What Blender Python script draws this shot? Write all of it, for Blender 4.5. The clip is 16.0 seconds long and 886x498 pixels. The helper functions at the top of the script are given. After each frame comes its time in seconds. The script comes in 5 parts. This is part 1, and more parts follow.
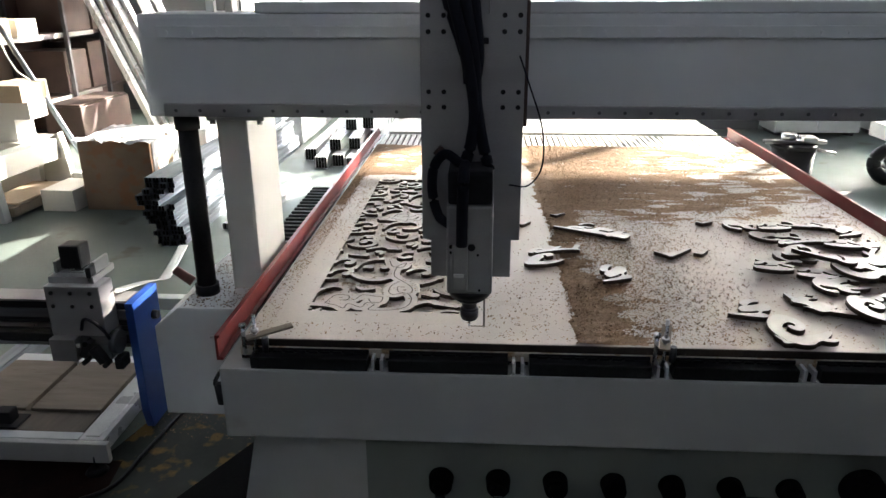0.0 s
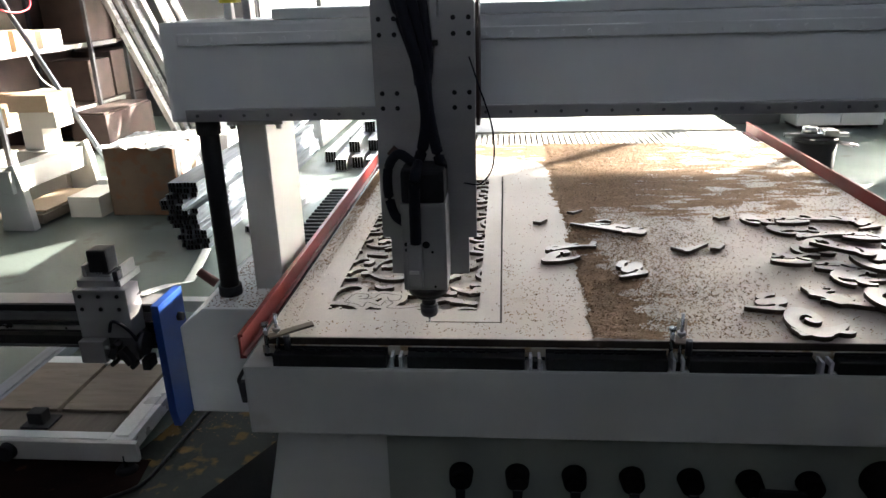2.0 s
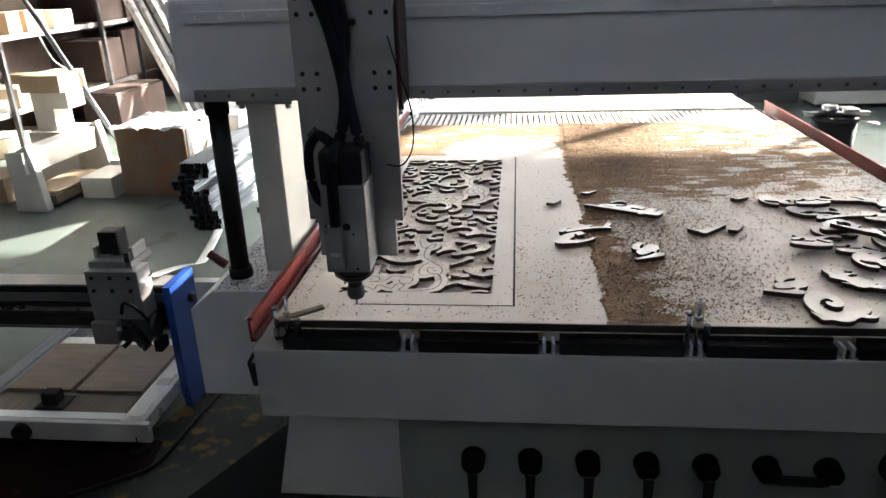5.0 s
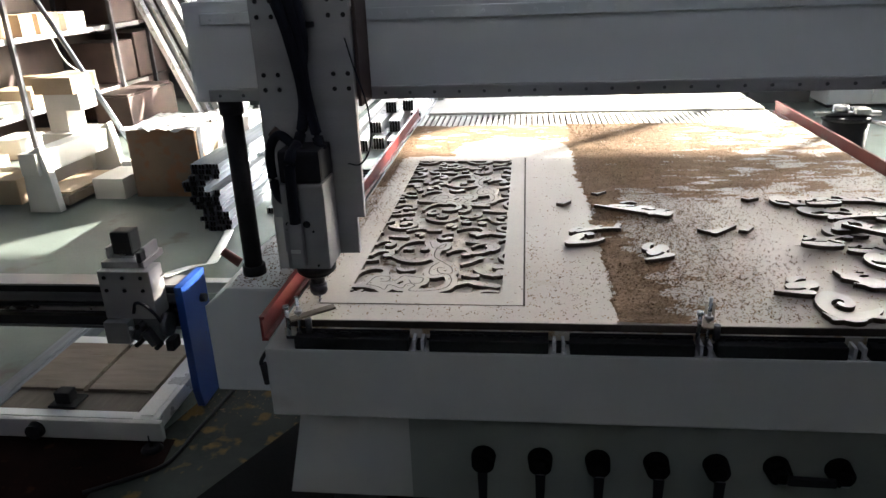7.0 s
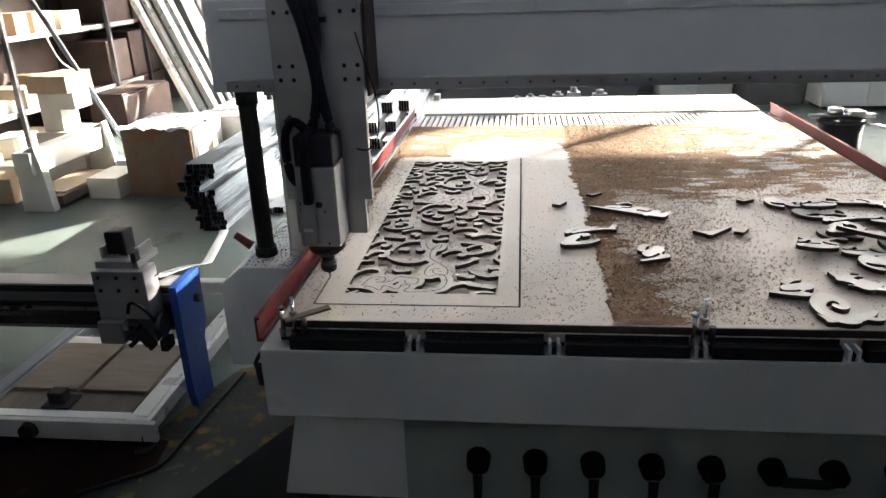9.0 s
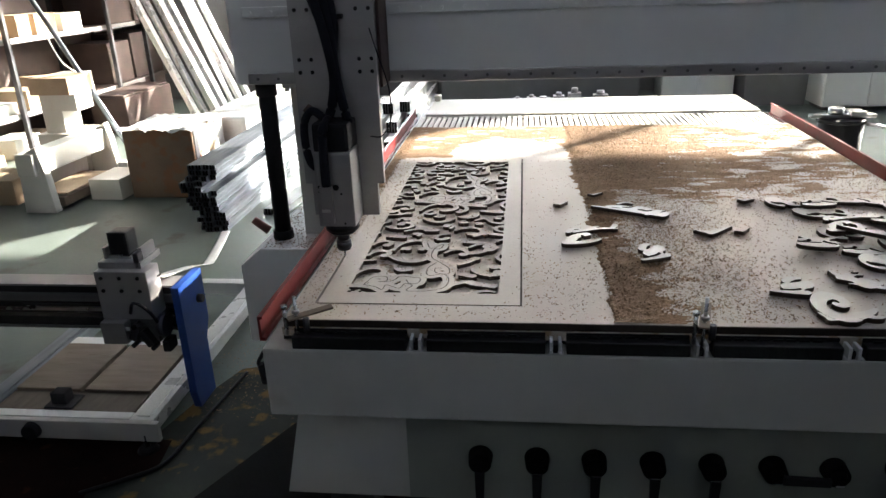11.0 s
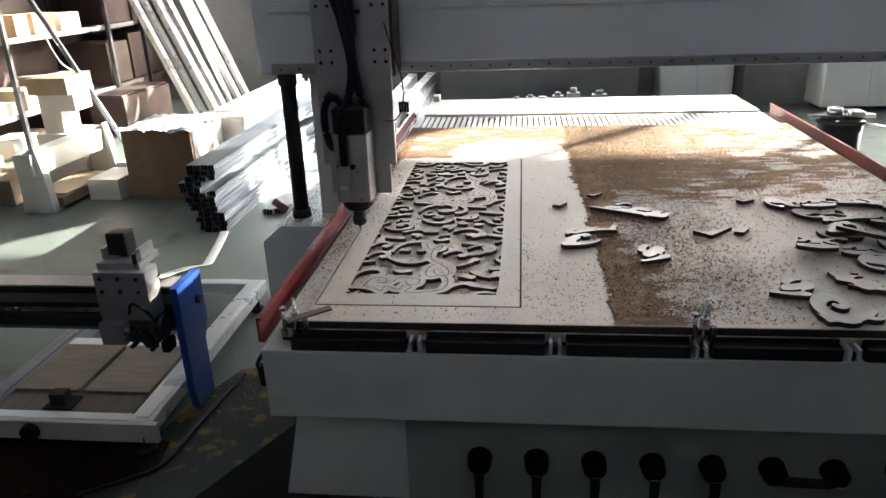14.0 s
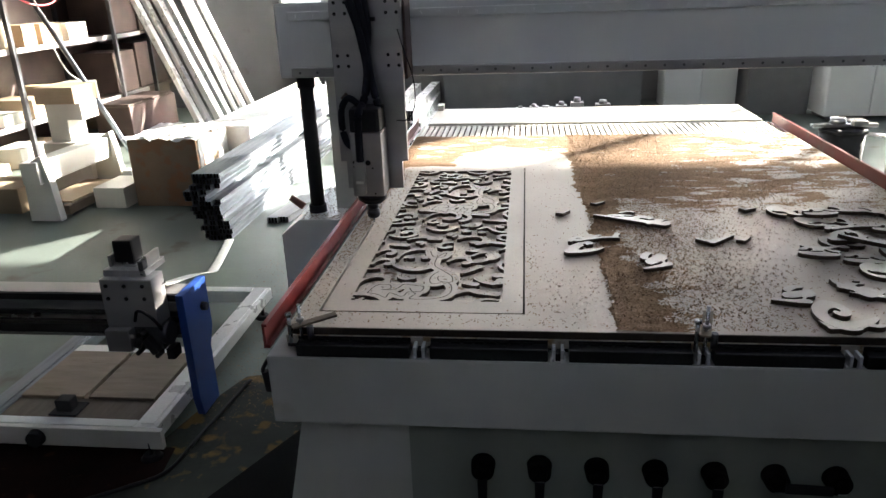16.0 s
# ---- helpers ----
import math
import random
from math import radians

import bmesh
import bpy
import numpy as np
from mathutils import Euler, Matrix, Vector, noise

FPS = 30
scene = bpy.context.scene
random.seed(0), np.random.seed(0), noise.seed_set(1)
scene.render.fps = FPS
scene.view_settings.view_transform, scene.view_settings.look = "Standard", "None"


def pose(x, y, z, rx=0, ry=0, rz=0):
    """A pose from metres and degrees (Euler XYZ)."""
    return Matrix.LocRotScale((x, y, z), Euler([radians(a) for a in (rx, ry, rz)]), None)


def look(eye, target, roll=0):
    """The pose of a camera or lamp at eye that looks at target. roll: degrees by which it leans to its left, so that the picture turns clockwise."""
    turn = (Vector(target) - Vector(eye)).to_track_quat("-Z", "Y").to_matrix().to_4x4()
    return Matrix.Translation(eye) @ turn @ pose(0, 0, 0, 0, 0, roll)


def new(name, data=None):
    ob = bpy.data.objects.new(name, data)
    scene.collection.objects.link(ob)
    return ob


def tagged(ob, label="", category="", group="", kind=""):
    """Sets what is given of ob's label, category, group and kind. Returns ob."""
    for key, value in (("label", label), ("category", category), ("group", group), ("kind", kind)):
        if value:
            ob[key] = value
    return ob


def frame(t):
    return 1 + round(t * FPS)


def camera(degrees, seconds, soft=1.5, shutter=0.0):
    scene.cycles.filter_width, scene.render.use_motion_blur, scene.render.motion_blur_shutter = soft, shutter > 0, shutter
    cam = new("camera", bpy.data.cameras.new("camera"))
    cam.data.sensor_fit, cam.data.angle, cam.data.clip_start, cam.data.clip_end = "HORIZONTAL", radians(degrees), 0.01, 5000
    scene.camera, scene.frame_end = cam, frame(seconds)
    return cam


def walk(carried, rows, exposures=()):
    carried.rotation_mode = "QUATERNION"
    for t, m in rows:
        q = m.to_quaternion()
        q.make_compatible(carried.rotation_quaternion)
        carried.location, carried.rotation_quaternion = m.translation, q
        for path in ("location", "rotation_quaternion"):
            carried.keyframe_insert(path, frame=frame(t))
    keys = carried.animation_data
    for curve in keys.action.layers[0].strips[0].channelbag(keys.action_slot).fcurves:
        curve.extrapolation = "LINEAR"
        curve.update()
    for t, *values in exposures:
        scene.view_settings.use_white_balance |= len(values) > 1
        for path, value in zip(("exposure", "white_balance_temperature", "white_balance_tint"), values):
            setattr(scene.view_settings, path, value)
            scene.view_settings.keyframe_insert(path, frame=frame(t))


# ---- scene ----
cam = camera(63.2, 16.0)
PATH = [
    (0, (0.849, -1.41, 1.614), (0.738, 0.465, 0.928), -0.2),
    (0.5, (0.857, -1.418, 1.617), (0.734, 0.457, 0.933), -0.9),
    (1, (0.858, -1.424, 1.62), (0.712, 0.451, 0.939), -1.3),
    (1.5, (0.859, -1.431, 1.619), (0.692, 0.44, 0.933), -1.6),
    (2, (0.862, -1.437, 1.618), (0.692, 0.435, 0.934), -1.7),
    (2.5, (0.859, -1.433, 1.618), (0.67, 0.437, 0.933), -1.9),
    (3, (0.861, -1.424, 1.618), (0.668, 0.447, 0.937), -1.9),
    (3.5, (0.859, -1.416, 1.616), (0.673, 0.451, 0.926), -1.6),
    (4, (0.86, -1.408, 1.614), (0.678, 0.45, 0.898), -1.8),
    (6.5, (0.858, -1.412, 1.612), (0.619, 0.431, 0.874), -2.4),
    (7, (0.857, -1.416, 1.613), (0.629, 0.432, 0.882), -2.3),
    (7.5, (0.854, -1.418, 1.614), (0.626, 0.43, 0.883), -2.1),
    (8, (0.853, -1.42, 1.615), (0.617, 0.429, 0.891), -2.2),
    (8.5, (0.854, -1.417, 1.614), (0.617, 0.431, 0.887), -2.2),
    (9, (0.856, -1.413, 1.613), (0.641, 0.436, 0.883), -2.0),
    (11.5, (0.855, -1.426, 1.612), (0.634, 0.426, 0.888), -2.2),
    (12, (0.855, -1.428, 1.613), (0.619, 0.423, 0.893), -2.2),
    (12.5, (0.855, -1.425, 1.613), (0.634, 0.428, 0.892), -2.0),
    (13, (0.856, -1.424, 1.616), (0.631, 0.429, 0.897), -2.1),
    (13.5, (0.855, -1.421, 1.615), (0.637, 0.434, 0.9), -2.0),
    (14, (0.854, -1.418, 1.614), (0.639, 0.433, 0.886), -2.1),
    (14.5, (0.852, -1.419, 1.614), (0.638, 0.431, 0.884), -2.0),
    (15, (0.852, -1.422, 1.613), (0.646, 0.43, 0.886), -1.8),
    (15.5, (0.853, -1.427, 1.613), (0.641, 0.429, 0.899), -2.0),
    (16, (0.855, -1.435, 1.616), (0.63, 0.423, 0.912), -2.1),
]
walk(cam, [(t, look(e, g, r)) for t, e, g, r in PATH], [(0, 3.10), (9.2, 3.10), (11.3, 2.99), (16, 2.99)])

# ---- world, sun, window light ----
SUN_AZ, SUN_EL = radians(43), radians(21)          # from +y towards +x, above the horizon
TO_SUN = Vector((math.sin(SUN_AZ) * math.cos(SUN_EL), math.cos(SUN_AZ) * math.cos(SUN_EL), math.sin(SUN_EL)))
world = bpy.data.worlds.new("sky")
scene.world = world
world.use_nodes = True
wn = world.node_tree.nodes
sky = wn.new("ShaderNodeTexSky")
sky.sky_type, sky.sun_disc, sky.sun_elevation, sky.sun_rotation = "NISHITA", False, SUN_EL, SUN_AZ
wn["Background"].inputs["Strength"].default_value = 0.12
world.node_tree.links.new(sky.outputs[0], wn["Background"].inputs["Color"])
sun = new("sun", bpy.data.lights.new("sun", "SUN"))
sun.data.energy, sun.data.angle, sun.data.color = 5.0, radians(0.6), (1.0, 0.93, 0.82)
sun.matrix_world = look(TO_SUN * 30, (0, 0, 0))


def window_lamp(x0, x1, z0, z1, y, power):
    """Sky light that enters through a window band in the north wall."""
    lamp = new("window_light", bpy.data.lights.new("window_light", "AREA"))
    lamp.data.shape, lamp.data.size, lamp.data.size_y = "RECTANGLE", x1 - x0, z1 - z0
    lamp.data.energy, lamp.data.color = power, (0.94, 0.96, 1.0)
    lamp.matrix_world = look(((x0 + x1) / 2, y, (z0 + z1) / 2), ((x0 + x1) / 2, y - 1, (z0 + z1) / 2))


WALL_Y = 8.5
WIN_A = (-2.45, 1.75, 1.22, 3.3)     # x0, x1, sill, head of the low window band
WIN_B = (6.5, 10.4, 1.75, 4.68)      # the tall window band
WIN_C = (1.95, 3.65, 1.75, 3.3)     # the small window between them
window_lamp(*WIN_A, WALL_Y + 0.12, 24)
window_lamp(*WIN_B, WALL_Y + 0.12, 62)
window_lamp(*WIN_C, WALL_Y + 0.12, 11)


# ---- materials ----
def surf(name, c1, c2, rough=0.6, metal=0.0, scale=4.0, fine=60.0, bump=0.15, mix=0.5, rvar=0.15, stretch=(1, 1, 1), c3=None, c3_at=0.62,
         island=0.0, vary=0.0, spec=0.5, gr=0.2):
    """Two-scale procedural surface: c1 and c2 mix by broad noise, fine grain breaks it up, c3 is wear or dirt in patches."""
    m = bpy.data.materials.new(name)
    m.use_nodes = True
    n, l = m.node_tree.nodes, m.node_tree.links
    b = n["Principled BSDF"]
    tc, mp = n.new("ShaderNodeTexCoord"), n.new("ShaderNodeMapping")
    mp.inputs["Scale"].default_value = stretch
    l.new(tc.outputs["Object"], mp.inputs["Vector"])

    def noise_tex(s, detail=4):
        t = n.new("ShaderNodeTexNoise")
        t.inputs["Scale"].default_value, t.inputs["Detail"].default_value = s, detail
        l.new(mp.outputs["Vector"], t.inputs["Vector"])
        return t

    def mixer(a, bb, f):
        x = n.new("ShaderNodeMix")
        x.data_type = "RGBA"
        for s, v in ((x.inputs[6], a), (x.inputs[7], bb)):
            if hasattr(v, "links"):
                l.new(v, s)
            else:
                s.default_value = (*v, 1)
        l.new(f, x.inputs[0])
        return x.outputs[2]

    def ramp(src, lo, hi):
        r = n.new("ShaderNodeMapRange")
        r.inputs["From Min"].default_value, r.inputs["From Max"].default_value = lo, hi
        l.new(src, r.inputs["Value"])
        return r.outputs[0]

    broad, grain = noise_tex(scale), noise_tex(fine, 3)
    col = mixer(c1, c2, ramp(broad.outputs[0], 0.5 - mix * 0.4, 0.5 + mix * 0.4))
    col = mixer(col, tuple(x * (1 - gr) for x in c1), ramp(grain.outputs[0], 0.45, 0.85))
    if c3:
        patch = noise_tex(scale * 2.7, 6)
        col = mixer(col, c3, ramp(patch.outputs[0], c3_at, c3_at + 0.08))
    if vary or island:
        info, hsv = n.new("ShaderNodeNewGeometry" if island else "ShaderNodeObjectInfo"), n.new("ShaderNodeHueSaturation")
        r = n.new("ShaderNodeMapRange")
        r.inputs["To Min"].default_value, r.inputs["To Max"].default_value = 1 - (vary or 0.4), 1 + (vary or island)
        l.new(info.outputs["Random Per Island" if island else "Random"], r.inputs["Value"])
        l.new(r.outputs[0], hsv.inputs["Value"])
        l.new(col, hsv.inputs["Color"])
        col = hsv.outputs[0]
    l.new(col, b.inputs["Base Color"])
    rr = n.new("ShaderNodeMapRange")
    rr.inputs["To Min"].default_value, rr.inputs["To Max"].default_value = max(0.03, rough - rvar), min(1, rough + rvar)
    l.new(broad.outputs[0], rr.inputs["Value"])
    l.new(rr.outputs[0], b.inputs["Roughness"])
    b.inputs["Metallic"].default_value = metal
    b.inputs["Specular IOR Level"].default_value = spec
    if bump:
        bp = n.new("ShaderNodeBump")
        bp.inputs["Strength"].default_value, bp.inputs["Distance"].default_value = bump, 0.004
        l.new(grain.outputs[0], bp.inputs["Height"])
        l.new(bp.outputs[0], b.inputs["Normal"])
    return m


M = dict(
    paint=surf("white_paint", (0.70, 0.71, 0.70), (0.62, 0.64, 0.63), 0.38, scale=1.3, fine=60, bump=0.02, gr=0.05, c3=(0.55, 0.53, 0.49), c3_at=0.72),
    paint_cream=surf("cream_paint", (0.66, 0.65, 0.60), (0.58, 0.565, 0.52), 0.42, scale=2.0, fine=60, bump=0.03, gr=0.06, c3=(0.5, 0.46, 0.38), c3_at=0.72),
    plate=surf("grey_machined_plate", (0.43, 0.42, 0.42), (0.36, 0.35, 0.35), 0.38, 0.55, scale=3, fine=160, bump=0.05, stretch=(1, 1, 5)),
    steel=surf("bright_steel", (0.62, 0.62, 0.62), (0.5, 0.5, 0.5), 0.28, 1.0, scale=9, fine=200, bump=0.05),
    dark_steel=surf("dark_steel", (0.10, 0.10, 0.11), (0.06, 0.06, 0.065), 0.42, 0.8, scale=8, fine=150, bump=0.1),
    black=surf("black_rubber", (0.010, 0.010, 0.012), (0.016, 0.016, 0.018), 0.62, scale=8, fine=120, bump=0.12, spec=0.25),
    black_paint=surf("black_anodised", (0.012, 0.012, 0.014), (0.03, 0.03, 0.032), 0.33, 0.3, scale=5, fine=120, bump=0.05),
    cable=surf("black_cable_sleeve", (0.006, 0.007, 0.012), (0.010, 0.011, 0.018), 0.65, scale=30, fine=400, bump=0.3, spec=0.15),
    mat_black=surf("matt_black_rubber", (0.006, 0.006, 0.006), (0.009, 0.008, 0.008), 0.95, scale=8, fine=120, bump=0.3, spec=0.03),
    dull_alu=surf("dull_aluminium", (0.34, 0.35, 0.36), (0.28, 0.29, 0.30), 0.7, 0.3, scale=7, fine=140, bump=0.05, stretch=(6, 0.4, 6)),
    dark_alu=surf("dark_grey_aluminium", (0.16, 0.16, 0.165), (0.11, 0.11, 0.115), 0.5, 0.5, scale=6, fine=120, bump=0.05, stretch=(0.4, 6, 6)),
    print=surf("faded_orange_print", (0.50, 0.26, 0.15), (0.62, 0.45, 0.34), 0.5, scale=14, fine=60, bump=0.1, c3=(0.74, 0.72, 0.68), c3_at=0.48),
    # Black that paints the dark inside holes and gaps; small screws use it too.
    hole=surf("hole_black", (0.008, 0.008, 0.008), (0.012, 0.012, 0.012), 0.9, bump=0),
    red=surf("red_paint", (0.215, 0.020, 0.017), (0.15, 0.018, 0.016), 0.34, scale=5, fine=70, bump=0.1, c3=(0.16, 0.06, 0.045), c3_at=0.56),
    mdf=surf("mdf_sheet", (0.535, 0.475, 0.41), (0.485, 0.425, 0.36), 0.62, scale=3.0, fine=220, bump=0.08, c3=(0.40, 0.33, 0.26), c3_at=0.66),
    # Brown cut MDF, darkened in colour for the backlit shade on its walls.
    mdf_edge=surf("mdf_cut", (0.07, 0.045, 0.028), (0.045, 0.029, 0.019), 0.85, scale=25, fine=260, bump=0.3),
    mdf_clean=surf("clean_mdf_face", (0.56, 0.525, 0.475), (0.50, 0.465, 0.415), 0.5, scale=9, fine=200, bump=0.06, gr=0.08, vary=0.08),
    spoil=surf("spoil_board", (0.52, 0.48, 0.42), (0.42, 0.36, 0.28), 0.7, scale=12, fine=160, bump=0.4, c3=(0.30, 0.20, 0.11), c3_at=0.53),
    cut_floor=surf("routed_mdf_floor", (0.74, 0.67, 0.58), (0.66, 0.59, 0.50), 0.75, scale=14, fine=160, bump=0.4, c3=(0.30, 0.21, 0.135), c3_at=0.60),
    # Near-black brown: the shade down in kerfs and grooves, given as colour.
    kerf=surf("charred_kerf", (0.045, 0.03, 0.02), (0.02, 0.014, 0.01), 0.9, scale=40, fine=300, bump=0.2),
    dust=surf("sawdust", (0.25, 0.158, 0.095), (0.33, 0.215, 0.132), 0.95, scale=14, fine=300, bump=0.6, gr=0.35, c3=(0.35, 0.24, 0.155), c3_at=0.58, stretch=(0.6, 1.3, 1), spec=0.1),
    chip=surf("wood_chip", (0.135, 0.085, 0.050), (0.19, 0.125, 0.075), 0.9, scale=60, fine=300, bump=0.2, spec=0.15, island=1.3),
    board=surf("white_bed_board", (0.68, 0.66, 0.60), (0.60, 0.57, 0.50), 0.55, scale=3, fine=120, bump=0.1, c3=(0.45, 0.36, 0.25), c3_at=0.68),
    floor=surf("green_grey_floor_paint", (0.145, 0.175, 0.16), (0.11, 0.135, 0.122), 0.5, scale=1.1, fine=45, bump=0.12, c3=(0.085, 0.08, 0.065), c3_at=0.62, spec=0.3),
    # Reddish-brown stain, darkened to hold the shade below the engraver's front rail.
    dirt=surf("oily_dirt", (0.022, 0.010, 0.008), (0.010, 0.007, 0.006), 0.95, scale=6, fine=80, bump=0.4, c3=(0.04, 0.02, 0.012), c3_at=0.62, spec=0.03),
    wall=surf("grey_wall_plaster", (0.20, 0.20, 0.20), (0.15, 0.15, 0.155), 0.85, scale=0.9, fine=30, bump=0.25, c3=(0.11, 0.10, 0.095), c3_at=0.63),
    # Unseen roof, kept pale and bluish as a reflector for the beam.
    ceiling=surf("ceiling_sheet", (0.35, 0.375, 0.44), (0.30, 0.325, 0.385), 0.8, scale=1, fine=25, bump=0.2),
    frame=surf("window_frame_paint", (0.16, 0.165, 0.17), (0.12, 0.125, 0.13), 0.5, scale=3, fine=60, bump=0.1),
    alu=surf("mill_aluminium", (0.22, 0.24, 0.27), (0.17, 0.19, 0.215), 0.5, 0.92, scale=7, fine=140, bump=0.06, stretch=(6, 0.4, 6), vary=0.14),
    film=surf("white_wrap_film", (0.78, 0.78, 0.77), (0.66, 0.66, 0.66), 0.35, scale=5, fine=25, bump=0.6),
    carton=surf("brown_cardboard", (0.25, 0.172, 0.115), (0.18, 0.122, 0.082), 0.8, scale=3.0, fine=90, bump=0.15, c3=(0.24, 0.125, 0.065), c3_at=0.52),
    carton_light=surf("pale_cardboard", (0.40, 0.31, 0.215), (0.33, 0.25, 0.165), 0.8, scale=4, fine=90, bump=0.15, vary=0.25),
    rust=surf("dark_red_rust", (0.072, 0.042, 0.034), (0.045, 0.03, 0.027), 0.75, scale=4, fine=60, bump=0.3),
    blue=surf("blue_paint", (0.016, 0.065, 0.30), (0.012, 0.05, 0.23), 0.36, scale=6, fine=90, bump=0.06, c3=(0.02, 0.045, 0.12), c3_at=0.64),
    yellow=surf("yellow_plastic", (0.66, 0.60, 0.03), (0.58, 0.50, 0.02), 0.35, scale=8, fine=80, bump=0.05),
    plastic=surf("white_plastic_strap", (0.66, 0.66, 0.63), (0.56, 0.56, 0.53), 0.45, scale=6, fine=90, bump=0.1),
    red_cable=surf("red_cable", (0.55, 0.03, 0.05), (0.45, 0.02, 0.04), 0.45, bump=0.05),
    # Darker copy of the white paint, holding the shade on bed and engraver fronts.
    base_white=surf("dusty_white_paint", (0.55, 0.545, 0.515), (0.48, 0.475, 0.45), 0.45, scale=1.3, fine=60, bump=0.02, gr=0.06, c3=(0.38, 0.36, 0.32), c3_at=0.68),
    plug=surf("red_brown_plug", (0.17, 0.055, 0.042), (0.12, 0.04, 0.032), 0.5, scale=20, fine=120, bump=0.1),
    paint_grey=surf("grey_base_paint", (0.27, 0.285, 0.25), (0.23, 0.24, 0.21), 0.45, scale=1.3, fine=60, bump=0.02, gr=0.05, c3=(0.26, 0.25, 0.22), c3_at=0.70),
    # Bright copy of the aluminium, with the light on the metal put in its colour.
    alu_bright=surf("bright_aluminium", (0.85, 0.85, 0.85), (0.75, 0.75, 0.75), 0.3, 0.35, scale=9, fine=100, bump=0.03),
    # Sawn MDF brown taken down to hold the shade along the sheet's front.
    front_edge=surf("dark_sawn_edge", (0.045, 0.032, 0.022), (0.03, 0.02, 0.015), 0.9, scale=25, fine=200, bump=0.3),
    # For unseen surfaces that were added to swallow light behind the camera.
    dado=surf("dark_grey_dado", (0.040, 0.040, 0.039), (0.032, 0.032, 0.031), 0.6, scale=1.5, fine=40, bump=0.1),
    # Unseen south and east walls, paler than the others to throw back fill light.
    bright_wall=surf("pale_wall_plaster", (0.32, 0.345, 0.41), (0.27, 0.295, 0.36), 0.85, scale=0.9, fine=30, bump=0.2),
    # Grime and yellow dust; the dark green also holds shade between the machines.
    shaded_grime=surf("stained_floor", (0.045, 0.052, 0.045), (0.022, 0.024, 0.02), 0.85, scale=3.5, fine=60, bump=0.3, c3=(0.16, 0.10, 0.035), c3_at=0.55, spec=0.10),
    dark_ply=surf("dark_stained_ply", (0.12, 0.095, 0.075), (0.085, 0.067, 0.052), 0.6, scale=6, fine=110, bump=0.2, stretch=(6, 1, 1)),
    ply=surf("plywood_board", (0.21, 0.165, 0.12), (0.155, 0.12, 0.09), 0.65, scale=5, fine=120, bump=0.15, stretch=(1, 6, 1), c3=(0.14, 0.10, 0.07), c3_at=0.62),
)
glass = bpy.data.materials.new("window_glass")
glass.use_nodes = True
gb = glass.node_tree.nodes["Principled BSDF"]
gb.inputs["Transmission Weight"].default_value, gb.inputs["Roughness"].default_value, gb.inputs["IOR"].default_value = 1.0, 0.02, 1.45
M["glass"] = glass


# ---- mesh helpers ----
ORG = {}


def box(bm, x0, x1, y0, y1, z0, z1, bevel=0.0, mat=0, turn=None):
    """A bevelled box; turn: a matrix applied about its centre."""
    c = Vector(((x0 + x1) / 2, (y0 + y1) / 2, (z0 + z1) / 2))
    m = Matrix.Translation(c) @ (turn or Matrix()) @ Matrix.Diagonal((abs(x1 - x0), abs(y1 - y0), abs(z1 - z0), 1))
    r = bmesh.ops.create_cube(bm, size=1, matrix=m)
    fs = {f for v in r["verts"] for f in v.link_faces}
    for f in fs:
        f.material_index = mat
    if bevel:
        es = {e for v in r["verts"] for e in v.link_edges}
        out = bmesh.ops.bevel(bm, geom=list(es), offset=bevel, segments=2, profile=0.7, affect="EDGES", clamp_overlap=True, material=mat)
    return bm


def rod(bm, a, b, r0, r1=None, seg=16, mat=0):
    """A round bar or cone from a to b."""
    a, b = Vector(a), Vector(b)
    d = b - a
    m = Matrix.Translation((a + b) / 2) @ d.to_track_quat("Z", "Y").to_matrix().to_4x4()
    r = bmesh.ops.create_cone(bm, cap_ends=True, segments=seg, radius1=r0, radius2=r0 if r1 is None else r1, depth=d.length, matrix=m)
    for f in {f for v in r["verts"] for f in v.link_faces}:
        f.material_index, f.smooth = mat, len(f.verts) == 4
    return bm


def lathe(bm, x, y, prof, seg=24, mat=0):
    """Turned part about a vertical axis: prof holds (radius, z) from bottom to top."""
    for (ra, za), (rb, zb) in zip(prof, prof[1:]):
        if abs(zb - za) > 1e-5:
            rod(bm, (x, y, za), (x, y, zb), ra, rb, seg, mat)
    return bm


def smooth_line(points, steps=8):
    """Catmull-Rom line through a few control points."""
    p = [Vector(q) for q in points]
    p = [2 * p[0] - p[1]] + p + [2 * p[-1] - p[-2]]
    out = []
    for i in range(1, len(p) - 2):
        for k in range(steps):
            t = k / steps
            a, b, c, d = p[i - 1:i + 3]
            out.append(0.5 * (2 * b + (c - a) * t + (2 * a - 5 * b + 4 * c - d) * t * t + (3 * b - a - 3 * c + d) * t ** 3))
    return out + [p[-2]]


